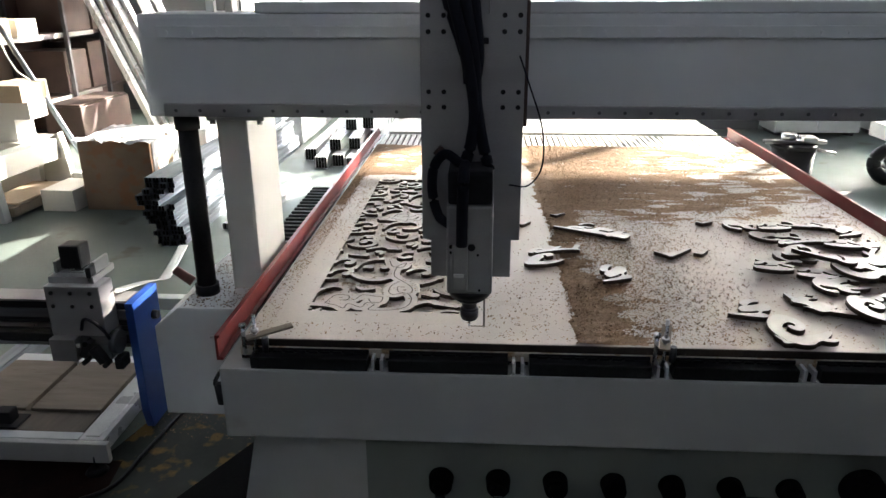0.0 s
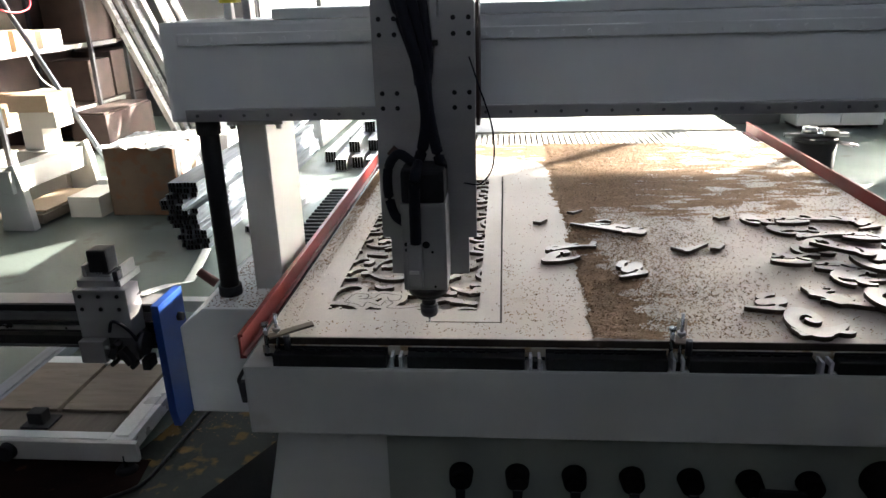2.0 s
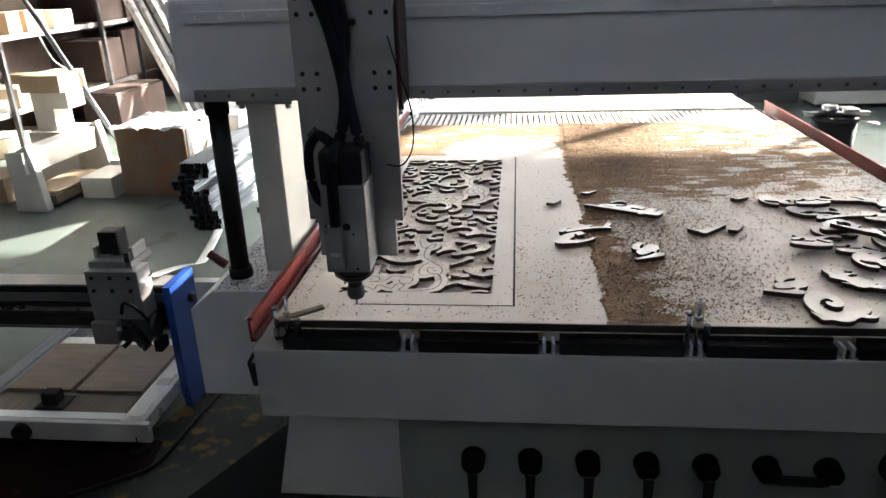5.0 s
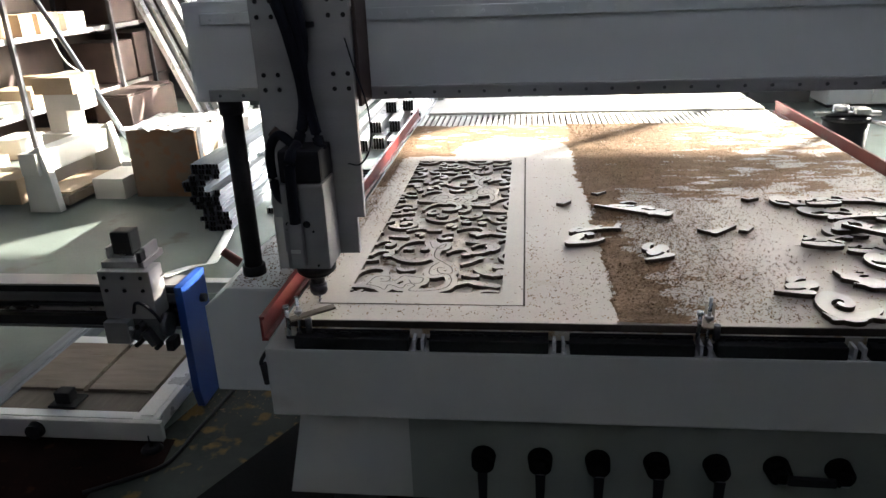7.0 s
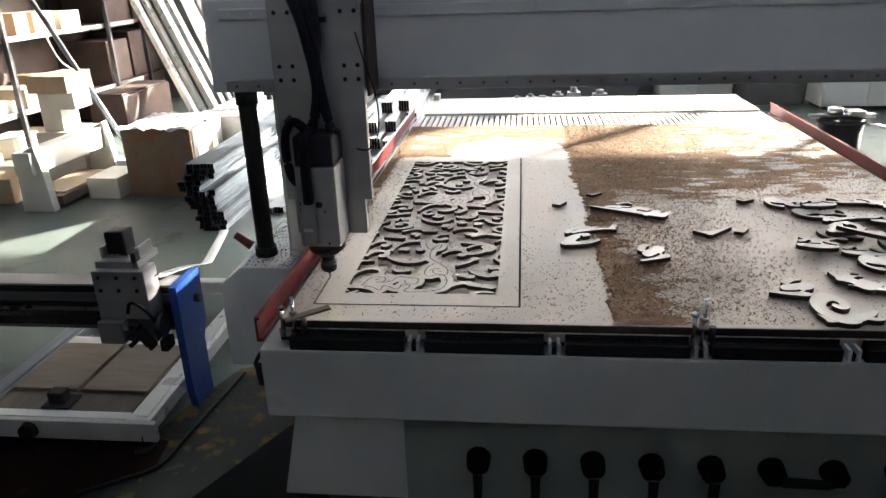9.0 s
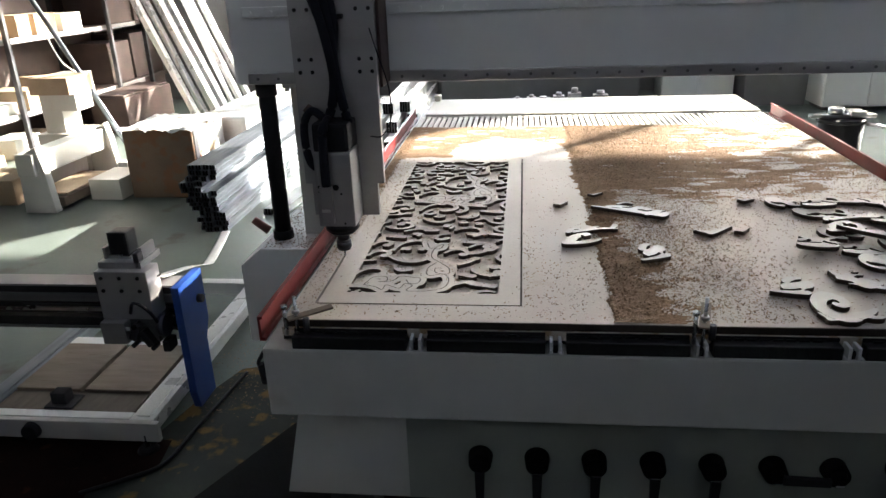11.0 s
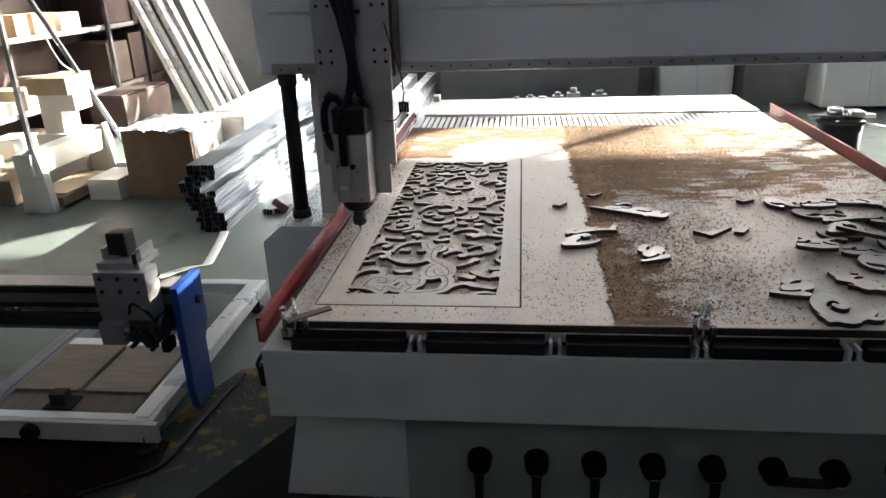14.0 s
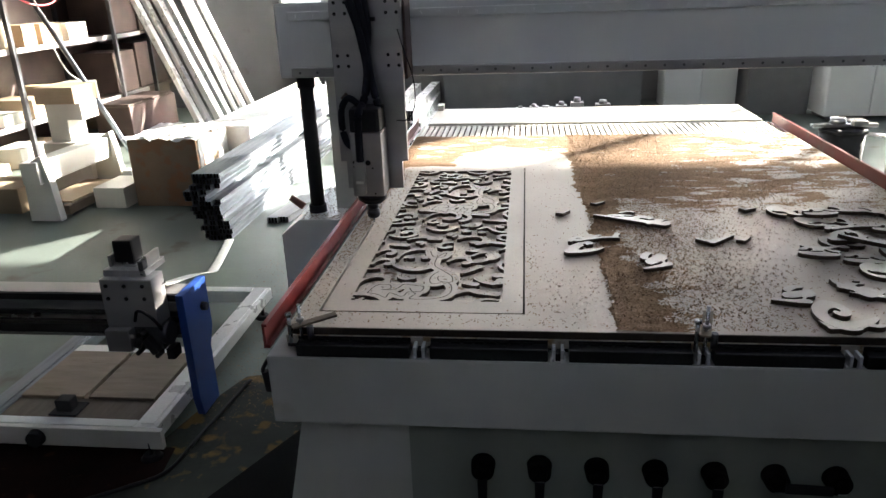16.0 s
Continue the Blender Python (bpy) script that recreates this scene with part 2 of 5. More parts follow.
def tube(bm, points, r, seg=10, steps=8, flat=1.0, mat=0, up=(0, 0, 1)):
    """A hose or cable along a smooth line; flat squeezes it into a strap."""
    line = smooth_line(points, steps)
    rings = []
    for i, q in enumerate(line):
        d = (line[min(i + 1, len(line) - 1)] - line[max(i - 1, 0)]).normalized()
        u = Vector(up)
        if abs(d.dot(u)) > 0.95:
            u = Vector((0, 1, 0))
        s = d.cross(u).normalized()
        w = s.cross(d)
        rings.append([bm.verts.new(q + s * math.cos(a) * r + w * math.sin(a) * r * flat) for a in (2 * math.pi * k / seg for k in range(seg))])
    for a, b in zip(rings, rings[1:]):
        for k in range(seg):
            f = bm.faces.new((a[k], a[(k + 1) % seg], b[(k + 1) % seg], b[k]))
            f.smooth, f.material_index = True, mat
    bm.faces.new(rings[0][::-1]), bm.faces.new(rings[-1])
    return bm


def prism(bm, outline, axis, a, b, bevel=0.0, mat=0):
    """Extrudes an outline of 2D points along axis from a to b."""
    def at(p, v):
        return {"x": (v, p[0], p[1]), "y": (p[0], v, p[1]), "z": (p[0], p[1], v)}[axis]
    lo, hi = [bm.verts.new(at(p, a)) for p in outline], [bm.verts.new(at(p, b)) for p in outline]
    fs = [bm.faces.new(lo), bm.faces.new(hi[::-1])]
    k = len(outline)
    fs += [bm.faces.new((lo[i], hi[i], hi[(i + 1) % k], lo[(i + 1) % k])) for i in range(k)]
    for f in fs:
        f.material_index = mat
    bmesh.ops.recalc_face_normals(bm, faces=fs)
    if bevel:
        bmesh.ops.bevel(bm, geom=list({e for f in fs for e in f.edges}), offset=bevel, segments=2, profile=0.7, affect="EDGES", clamp_overlap=True, material=mat)
    return bm


def thing(name, at, label, category, group="", kind=""):
    ob = new(name)
    ob.location = at
    ob.empty_display_size = 0.05
    ORG[ob] = Vector(at)
    return tagged(ob, label, category, group, kind)


def part(name, bm, mats, parent=None, label="", at=None):
    """Links a bmesh, given in world metres, as one mesh under a thing or a part."""
    me = bpy.data.meshes.new(name)
    org = Vector(at) if at is not None else (ORG[parent] if parent else Vector((0, 0, 0)))
    bm.transform(Matrix.Translation(-org))
    bm.to_mesh(me)
    bm.free()
    for m in (mats if isinstance(mats, (list, tuple)) else [mats]):
        me.materials.append(m)
    ob = new(name, me)
    ob.parent = parent
    ob.location = org - (ORG[parent] if parent else Vector((0, 0, 0)))
    ORG[ob] = org
    if label:
        ob["label"] = label
    return ob


def alike(ob, at, turn=0.0):
    """Another piece on the same mesh as ob, at a world place, under the same parent."""
    o = new(ob.name.split(".")[0], ob.data)
    o.parent = ob.parent
    o.location = Vector(at) - (ORG[ob.parent] if ob.parent else Vector((0, 0, 0)))
    o.rotation_euler[2] = turn
    for key in ("label", "category", "group", "kind"):
        if key in ob:
            o[key] = ob[key]
    return o


def B():
    return bmesh.new()


# ---- the hall ----
X0, X1, Y0, Y1, ZC = -4.7, 10.6, -2.6, 8.5, 6.4
floor = tagged(part("floor", box(B(), X0 - 0.3, X1 + 0.3, Y0 - 0.3, Y1 + 0.3, -0.2, 0), M["floor"]), "green-grey painted concrete workshop floor, worn and dusty", "floor", kind="structure")
wall_north = tagged(thing("wall_north", (0, Y1, 0), "dark grey plastered north wall with large bright windows", "wall", kind="structure"))


def pierced_wall(parent, wins, x0, x1, y0, y1, z0, z1):
    """Wall blocks round the window openings, left to right."""
    x = x0
    for wx0, wx1, s, h in wins:
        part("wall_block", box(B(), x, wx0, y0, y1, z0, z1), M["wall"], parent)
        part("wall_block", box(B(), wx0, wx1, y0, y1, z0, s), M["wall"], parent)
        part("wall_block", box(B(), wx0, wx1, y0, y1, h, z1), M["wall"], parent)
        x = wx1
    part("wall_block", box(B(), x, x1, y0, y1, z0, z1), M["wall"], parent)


pierced_wall(wall_north, (WIN_A, WIN_C, WIN_B), X0 - 0.3, X1 + 0.3, Y1, Y1 + 0.3, 0, ZC)
for nm, win, step in (("window_1", WIN_A, 0.81), ("window_2", WIN_C, 0.85), ("window_3", WIN_B, 1.1)):
    w = thing(nm, ((win[0] + win[1]) / 2, Y1 + 0.1, win[2]), "wide daylight window with dark steel mullions", "window", kind="structure")
    part("window_sill", box(B(), win[0], win[1], Y1 - 0.06, Y1 + 0.1, win[2] - 0.035, win[2] + 0.004, 0.008), M["wall"], w)
    bm = B()
    for z in (win[2] + 0.025, win[3] - 0.025):
        box(bm, win[0], win[1], Y1 + 0.03, Y1 + 0.09, z - 0.02, z + 0.02, 0.004)
    part("window_frame", bm, M["frame"], w)
    n_p = round((win[1] - win[0]) / step)
    wd = (win[1] - win[0]) / n_p
    for i in range(n_p + 1):
        x = win[0] + i * wd
        part("mullion", box(B(), x - 0.035, x + 0.035, Y1 + 0.035, Y1 + 0.10, win[2], win[3], 0.005), M["frame"], w)
    for i in range(n_p):
        p = part("pane", box(B(), win[0] + i * wd + 0.035, win[0] + (i + 1) * wd - 0.035, Y1 + 0.06, Y1 + 0.066, win[2] + 0.04, win[3] - 0.04), M["glass"], w)
        p.visible_shadow = False
    zt = win[2] + (win[3] - win[2]) * 0.6
    part("transom", box(B(), win[0], win[1], Y1 + 0.04, Y1 + 0.095, zt - 0.025, zt + 0.025, 0.004), M["frame"], w)
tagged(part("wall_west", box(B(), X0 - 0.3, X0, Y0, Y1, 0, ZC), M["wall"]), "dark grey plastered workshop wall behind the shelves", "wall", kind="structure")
# East and south walls and the roof are out of view and serve as reflectors.
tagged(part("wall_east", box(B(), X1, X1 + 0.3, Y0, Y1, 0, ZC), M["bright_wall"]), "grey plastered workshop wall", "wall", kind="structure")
tagged(part("wall_south", box(B(), X0 - 0.3, X1 + 0.3, Y0 - 0.3, Y0, 0, ZC), M["bright_wall"]), "unseen closing wall, pale blue to bounce light on the beam", "wall", kind="structure")
# Out-of-view wall, added to keep bounced light off the bed front's right side.
tagged(part("wall_partition", box(B(), 2.26, 2.36, Y0, -0.16, 0, 1.70), M["dado"]), "unseen dark wall added to dim the right of the bed front", "wall", kind="structure")
# Unseen dark band, added so that less light bounces onto the lower machine front.
tagged(part("trim_south", box(B(), X0, X1, Y0 + 0.001, Y0 + 0.012, 0, 2.2), M["dado"]), "unseen dark band added on the wall to cut bounced light", "wall dado", kind="structure")
tagged(part("ceiling", box(B(), X0 - 0.3, X1 + 0.3, Y0 - 0.3, Y1 + 0.3, ZC, ZC + 0.2), M["ceiling"]), "unseen roof, pale blue to bounce light on the beam", "ceiling", kind="structure")

# ---- router bed ----
ZT = 0.87                              # top of the sheet
bed = thing("router_bed", (1.2, 1.4, 0), "white steel CNC router bed with red side rails", "machine")
part("bed_frame", box(B(), 0.263, 2.157, -0.02, 2.95, 0.634, 0.812, 0.006), M["base_white"], bed, "thick white-painted steel bed frame")
part("base_frame", prism(B(), [(0.315, 0.63), (2.10, 0.63), (2.16, 0.362), (0.258, 0.362)], "y", 0.033, 2.9, 0.005), M["base_white"], bed, "white-painted base frame")
part("front_panel", box(B(), 0.578, 2.09, 0.0285, 0.0325, 0.366, 0.632, 0.0015), M["paint_grey"], bed, "grey-green front panel with vacuum valves")
leg = part("leg", box(B(), 0.34, 0.46, 0.12, 0.24, 0, 0.362, 0.006), M["dark_steel"], bed, at=(0.40, 0.18, 0))
for x, y in ((1.2, 0.18), (2.0, 0.18), (0.4, 1.45), (2.0, 1.45), (0.4, 2.75), (2.0, 2.75)):
    alike(leg, (x, y, 0))
# Unseen sheets added under the bed so that no sun leaks to its front.
for x0, x1, y0, y1 in ((2.06, 2.075, 0.3, 2.86), (0.34, 2.06, 2.84, 2.86), (0.34, 0.355, 0.3, 2.84)):
    part("skirt", box(B(), x0, x1, y0, y1, 0.003, 0.361, 0.002), M["dark_steel"], bed, "unseen dark sheet added under the base to stop the sun")
part("bed_core", box(B(), 0.30, 2.12, 0.03, 2.93, 0.812, 0.830), M["black_paint"], bed)
part("spoil_board", box(B(), 0.305, 2.115, 0.012, 2.44, 0.831, 0.8515), M["spoil"], bed, "pale spoil board under the sheet, littered with chips")
SLOTS = [0.31 * k for k in range(1, 8)]
for a, b in zip(SLOTS[:-1], SLOTS[1:]):
    x0, x1 = (a + 0.024 if a > 0.4 else 0.335), min(b - 0.022, 2.12)
    bm = box(B(), x0, x1, -0.018, 0.03, 0.8125, 0.842, 0.003)
    part("slot_strip", bm, M["black_paint"], bed, "black anodised slot strip")
    bm = box(B(), x0, x1, 0.009, 0.0115, 0.8425, 0.8515)
    k = 0
    while x0 + 0.03 + k * 0.027 < x1 - 0.02:      # row of small vacuum mouths behind the strip
        xx = x0 + 0.02 + k * 0.027
        box(bm, xx, xx + 0.020, 0.006, 0.011, 0.842, 0.847)
        k += 1
    part("gasket_strip", bm, M["black"], bed)
for x in SLOTS[1:-1]:
    bm = B()
    for s in (-1, 1):
        box(bm, x + s * 0.0095 - 0.0035, x + s * 0.0095 + 0.0035, -0.0195, 0.03, 0.815, 0.8425, 0.001)
        box(bm, x + s * 0.0125 - 0.005, x + s * 0.0125 + 0.005, -0.0185, 0.03, 0.813, 0.8165, 0.001)
    part("t_slot", bm, M["alu_bright"], bed, "bright aluminium T-slot end")
    part("slot_gap", box(B(), x - 0.0055, x + 0.0055, -0.012, 0.03, 0.8128, 0.830), M["hole"], bed)
for s, x in ((1, 0.262), (-1, 2.158)):
    bm = B()
    prism(bm, [(x, 0.834), (x + s * 0.015, 0.834), (x + s * 0.015, 0.841), (x + s * 0.006, 0.843), (x + s * 0.006, 0.887), (x + s * 0.012, 0.889), (x + s * 0.012, 0.895), (x, 0.895)], "y", -0.022, 2.53, 0.0012)
    part("side_rail", bm, M["red"], bed, "red-painted steel side rail, scuffed")
    bm = box(B(), x + s * 0.012 - 0.06 * (s > 0) - 0.0, x + s * 0.012 + 0.06 * (s < 0), 0.32, 2.95, 0.66, 0.70, 0.004)
    part("guide_rail", bm, M["dark_steel"], bed)
# far end of the bed: grooved board and white end plate
for y0, y1 in ((2.14, 2.168), (2.430, 2.452)):
    part("groove_board", box(B(), 0.31, 2.11, y0, y1, 0.8516, 0.862), M["board"], bed, "white grooved vacuum board")
# Groove bottoms get the shade between the slats as a near-black colour.
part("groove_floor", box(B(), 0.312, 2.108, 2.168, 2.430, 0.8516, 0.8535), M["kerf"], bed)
slat = part("board_slat", box(B(), -0.0088, 0.0088, -0.131, 0.131, 0.8536, 0.862), M["board"], bed, at=(0, 0, 0))
slat.location = Vector((0.326, 2.299, 0)) - ORG[bed]
for i in range(1, 62):
    alike(slat, (0.326 + i * 0.0287, 2.299, 0))
part("end_plate", box(B(), 0.33, 2.08, 2.46, 2.93, 0.812, 0.872, 0.006), M["board"], bed, "white end plate")
part("end_stop", box(B(), 0.335, 0.37, 2.86, 2.93, 0.872, 0.905, 0.004), M["board"], bed)
# vacuum valves on the front
for i in range(7):
    x = 0.758 + 0.136 * i
    bm = B()
    rod(bm, (x, 0.03, 0.502), (x, -0.006, 0.502), 0.030, 0.027, 20)
    rod(bm, (x, -0.006, 0.502), (x, -0.020, 0.502), 0.020, 0.014, 20)
    v = part("vacuum_valve", bm, M["mat_black"], bed, "black vacuum valve")
    if i < 5:
        part("lever", prism(B(), [(x - 0.012, 0.49), (x + 0.012, 0.49), (x + 0.009, 0.385), (x - 0.009, 0.385)], "y", -0.026, -0.014, 0.003), M["black"], v)
    elif i == 5:
        part("lever", prism(B(), [(x + 0.01, 0.512), (x + 0.01, 0.49), (x + 0.115, 0.488), (x + 0.115, 0.508)], "y", -0.026, -0.014, 0.003), M["black"], v)
    # Thin bright strip, added in place of the glint on the valve.
    part("badge", box(B(), x - 0.010, x + 0.010, -0.0215, -0.020, 0.488, 0.491), M["steel"], v)
bm = tube(B(), [(0.262, 0.03, 0.80), (0.245, -0.005, 0.77), (0.252, -0.006, 0.755), (0.262, -0.002, 0.74)], 0.005, 8)
rod(bm, (0.250, -0.006, 0.765), (0.258, -0.004, 0.715), 0.009, 0.013, 12)
part("cable_plug", bm, M["black"], bed, "black cable plug hanging at the corner")
bm = rod(B(), (1.735, 0.035, 0.515), (1.735, -0.02, 0.515), 0.05, 0.048, 28)
part("port", bm, M["mat_black"], bed, "round black vacuum port")


# ---- scroll shapes as thick strokes ----
def stroke(x, y, heading, length, k0, k1, w0, w1, n=28):
    """Points and half-widths along a curve whose curvature runs from k0 to k1 (1/m)."""
    t = (np.arange(n) + 0.5) / n
    a = radians(heading) + np.cumsum((k0 + (k1 - k0) * t ** 1.6)) * length / n
    px, py = x + np.cumsum(np.cos(a)) * length / n, y + np.cumsum(np.sin(a)) * length / n
    return np.stack([px, py, (w0 + (w1 - w0) * t) / 2], 1)


def field(strokes, xs, ys):
    """Signed distance (negative inside) to the strokes' union on a grid."""
    p = np.concatenate(strokes)
    gx, gy = np.meshgrid(xs, ys)
    d = np.full(gx.shape, 9.0)
    for qx, qy, r in p:
        d = np.minimum(d, np.hypot(gx - qx, gy - qy) - r)
    return d


def slab(d, xs, ys, z0, z1, name, top_mat="mdf"):
    """Mesh of the region d < 0 of a grid, cut along the contour, with side walls. Material 0: faces, 1: cut edge."""
    verts, faces, mats, index = [], [], [], {}

    def vert(key, x, y, z):
        if key not in index:
            index[key] = len(verts)
            verts.append((x, y, z))
        return index[key]
    ny, nx = d.shape
    cells = np.argwhere((d[:-1, :-1] < 0) | (d[1:, :-1] < 0) | (d[:-1, 1:] < 0) | (d[1:, 1:] < 0))
    for j, i in cells:
        cs = [(j, i), (j, i + 1), (j + 1, i + 1), (j + 1, i)]
        poly, cut = [], []
        for a, b in zip(cs, cs[1:] + cs[:1]):
            da, db = d[a], d[b]
            if da < 0:
                poly.append((a, xs[a[1]], ys[a[0]]))
            if (da < 0) != (db < 0):
                f = da / (da - db)
                key = (min(a, b), max(a, b))
                poly.append((key, xs[a[1]] + f * (xs[b[1]] - xs[a[1]]), ys[a[0]] + f * (ys[b[0]] - ys[a[0]])))
                cut.append((len(poly) - 1, da < 0))
        if len(poly) < 3:
            continue
        top = [vert((k, 1), x, y, z1) for k, x, y in poly]
        faces.append(top), mats.append(0)
        m = len(poly)
        for q in range(m):
            r = (q + 1) % m
            ka, kb = poly[q][0], poly[r][0]
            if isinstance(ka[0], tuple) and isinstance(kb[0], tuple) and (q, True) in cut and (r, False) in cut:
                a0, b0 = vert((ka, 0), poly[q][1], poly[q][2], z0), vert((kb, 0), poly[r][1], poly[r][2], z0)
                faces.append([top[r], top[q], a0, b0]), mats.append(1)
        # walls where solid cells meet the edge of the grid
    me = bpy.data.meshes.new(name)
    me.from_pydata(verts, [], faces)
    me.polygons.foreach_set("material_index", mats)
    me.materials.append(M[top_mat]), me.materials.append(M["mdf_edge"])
    me.update()
    return me


# ---- the sheet with its half-cut fretwork panel ----
PX0, PX1, PY0, PY1, KW = 0.362, 0.854, 0.106, 1.486, 0.0048
sheet = thing("mdf_sheet", (1.2, 0.02, 0.852), "large pale MDF sheet on the router bed, partly cut", "wood sheet")
bm = B()
for x0, x1, y0, y1 in ((0.31, PX0 - KW / 2, 0.02, 2.13), (PX1 + KW / 2, 2.108, 0.02, 2.13), (PX0 - KW / 2, PX1 + KW / 2, 0.02, PY0 - KW / 2), (PX0 - KW / 2, PX1 + KW / 2, PY1, 2.13)):
    box(bm, x0, x1, y0, y1, 0.852, ZT)
bmesh.ops.remove_doubles(bm, verts=bm.verts, dist=1e-5)
part("sheet_field", bm, M["mdf"], sheet)
# Edge strip with the shade of the sheet's front in its colour.
part("front_edge", box(B(), 0.311, 2.107, 0.0165, 0.02, 0.8525, ZT - 0.0008), M["front_edge"], sheet, "brown sawn edge, darkened for its shade")
for x0, x1, y0, y1 in ((PX0 - 0.003, PX0 + 0.003, PY0 - 0.003, PY1), (PX1 - 0.003, PX1 + 0.003, PY0 - 0.003, PY1), (PX0 + 0.0031, PX1 - 0.0031, PY0 - 0.003, PY0 + 0.003)):
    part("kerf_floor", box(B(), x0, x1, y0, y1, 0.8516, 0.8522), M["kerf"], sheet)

CX0, CX1, CY0, CY1 = 0.423, 0.800, 0.175, 1.440     # cut-out field
rng = random.Random(11)
HALF = (CY1 - CY0) / 2
REPEAT = ((0.0, 0.0), (0.08, 0.70))        # the pattern comes twice along the panel
LEAF = (                                   # three incised lines of the leaf, which is scored but not cut out
    ((0.456, 0.216), (0.473, 0.264), (0.506, 0.265), (0.51, 0.24), (0.489, 0.235), (0.525, 0.24), (0.543, 0.27), (0.578, 0.263), (0.596, 0.257), (0.593, 0.228), (0.571, 0.227), (0.561, 0.248)),
    ((0.456, 0.216), (0.488, 0.203), (0.508, 0.187), (0.515, 0.215), (0.55, 0.195), (0.56, 0.223), (0.581, 0.213), (0.571, 0.182), (0.621, 0.182), (0.661, 0.202), (0.67, 0.251), (0.652, 0.288),
     (0.621, 0.276), (0.607, 0.294), (0.609, 0.332), (0.626, 0.364)),
    ((0.582, 0.515), (0.597, 0.47), (0.625, 0.47), (0.63, 0.502), (0.609, 0.47), (0.608, 0.405), (0.636, 0.365), (0.663, 0.326), (0.664, 0.288), (0.633, 0.295), (0.627, 0.325), (0.645, 0.325)))
# ribbons of one repeat that stand between the cut-outs: start, heading, length and the turn along it
TABS = ((0.419, 0.184, -2, 0.048), (0.456, 0.545, -9, 0.050), (0.690, 0.500, -10, 0.045), (0.728, 0.205, -16, 0.059), (0.492, 0.893, -18, 0.060),
              (0.674, 0.844, -12, 0.058), (0.721, 0.785, -14, 0.068), (0.761, 0.569, -18, 0.043), (0.565, 0.596, 0, 0.031))
SCROLL_LOW = ((0.418, 0.255, 82, 0.132, -211), (0.428, 0.388, 91, 0.115, -255), (0.424, 0.471, 87, 0.105, -254), (0.493, 0.428, 94, 0.225, -270), (0.479, 0.410, -68, 0.180, 175),
              (0.640, 0.410, 75, 0.110, -230), (0.705, 0.455, 66, 0.130, -235), (0.690, 0.410, -7, 0.105, 123), (0.683, 0.330, 29, 0.066, 42), (0.722, 0.305, -72, 0.171, 270),
              (0.676, 0.190, 51, 0.055, -48), (0.772, 0.255, 53, 0.035, 10), (0.695, 0.263, -20, 0.030, 20))
SCROLL_MID = ((0.433, 0.640, -56, 0.175, 310), (0.497, 0.590, 38, 0.062, -30), (0.424, 0.825, 61, 0.130, -280), (0.418, 0.745, 0, 0.070, 40), (0.522, 0.784, 89, 0.250, -295),
              (0.542, 0.715, -62, 0.120, 151), (0.626, 0.862, -17, 0.120, -150), (0.650, 0.735, -54, 0.085, 170), (0.651, 0.597, 56, 0.165, -275), (0.745, 0.707, -76, 0.125, 205),
              (0.712, 0.550, 31, 0.037, 20), (0.708, 0.691, 37, 0.036, 20))


def scroll(x, y, heading, length, turn, w0, w1):
    k = radians(turn) / length
    return stroke(x, y, heading, length, 0.45 * k, 1.88 * k, w0, w1, max(12, int(length / 0.006)))


leaf_zone, leaf_lines, ribbons = [], [], []
for ox, oy in REPEAT:
    for line in LEAF:
        run = [(q.x, q.y) for q in smooth_line([(x + ox, y + oy, 0) for x, y in line], 7)]
        leaf_lines.append(run)
        leaf_zone += [(x, y, 0.016) for x, y in run]
    ribbons += [stroke(x + ox, y + oy + 0.026, h, L, 0, 0, 0.020, 0.020, 12) for x, y, h, L in TABS]
    ribbons += [scroll(x + ox, y + oy + 0.022, h, L, tn, 0.011, 0.015 + 0.03 * L) for x, y, h, L, tn in SCROLL_LOW + SCROLL_MID]
    ribbons += [stroke(v[-1, 0], v[-1, 1], 0, 0.004, 0, 0, 0.024, 0.024, 3) for v in ribbons[-len(SCROLL_LOW + SCROLL_MID):]]     # round ends of the curls
ribbons = [v for v in ribbons if v[:, 1].min() < CY1 and v[:, 0].min() < CX1]
pts = np.concatenate([np.array(leaf_zone)] + ribbons)
for length, tries in (((0.10, 0.15), 2500), ((0.06, 0.10), 3000), ((0.035, 0.06), 2500)):
    for _ in range(tries):                 # lesser curls in the room that is left, many of them springing from the frame
        L, s_, edge_ = rng.uniform(*length), rng.choice((-1, 1)), rng.random()
        x, y, h = rng.uniform(CX0, CX1), rng.uniform(CY0, CY1), rng.uniform(0, 360)
        if edge_ < 0.5:
            x, h = (CX0 - 0.004, rng.uniform(-50, 50)) if edge_ < 0.25 else (CX1 + 0.004, rng.uniform(130, 230))
        v = scroll(x, y, h, L, s_ * rng.uniform(140, 270), 0.010, 0.014 + 0.04 * L)
        gap = np.hypot(v[:, None, 0] - pts[None, :, 0], v[:, None, 1] - pts[None, :, 1]) - v[:, None, 2] - pts[None, :, 2]
        if gap.min() > 0.0105:
            ribbons += [v, stroke(v[-1, 0], v[-1, 1], 0, 0.004, 0, 0, 0.020, 0.020, 3)]
            pts = np.concatenate([pts, v])
part("cut_floor", box(B(), CX0 - 0.004, CX1 + 0.004, CY0 - 0.006, CY1 + 0.004, 0.852, 0.8590), M["cut_floor"], sheet, "pale floor of the cut-outs")
GX, GY = np.linspace(PX0 + KW / 2, PX1 - KW / 2, 176), np.linspace(PY0 + KW / 2, PY1, 490)
gx, gy = np.meshgrid(GX, GY)
D = np.minimum(0.01, field(ribbons + [np.array(leaf_zone)], GX, GY))
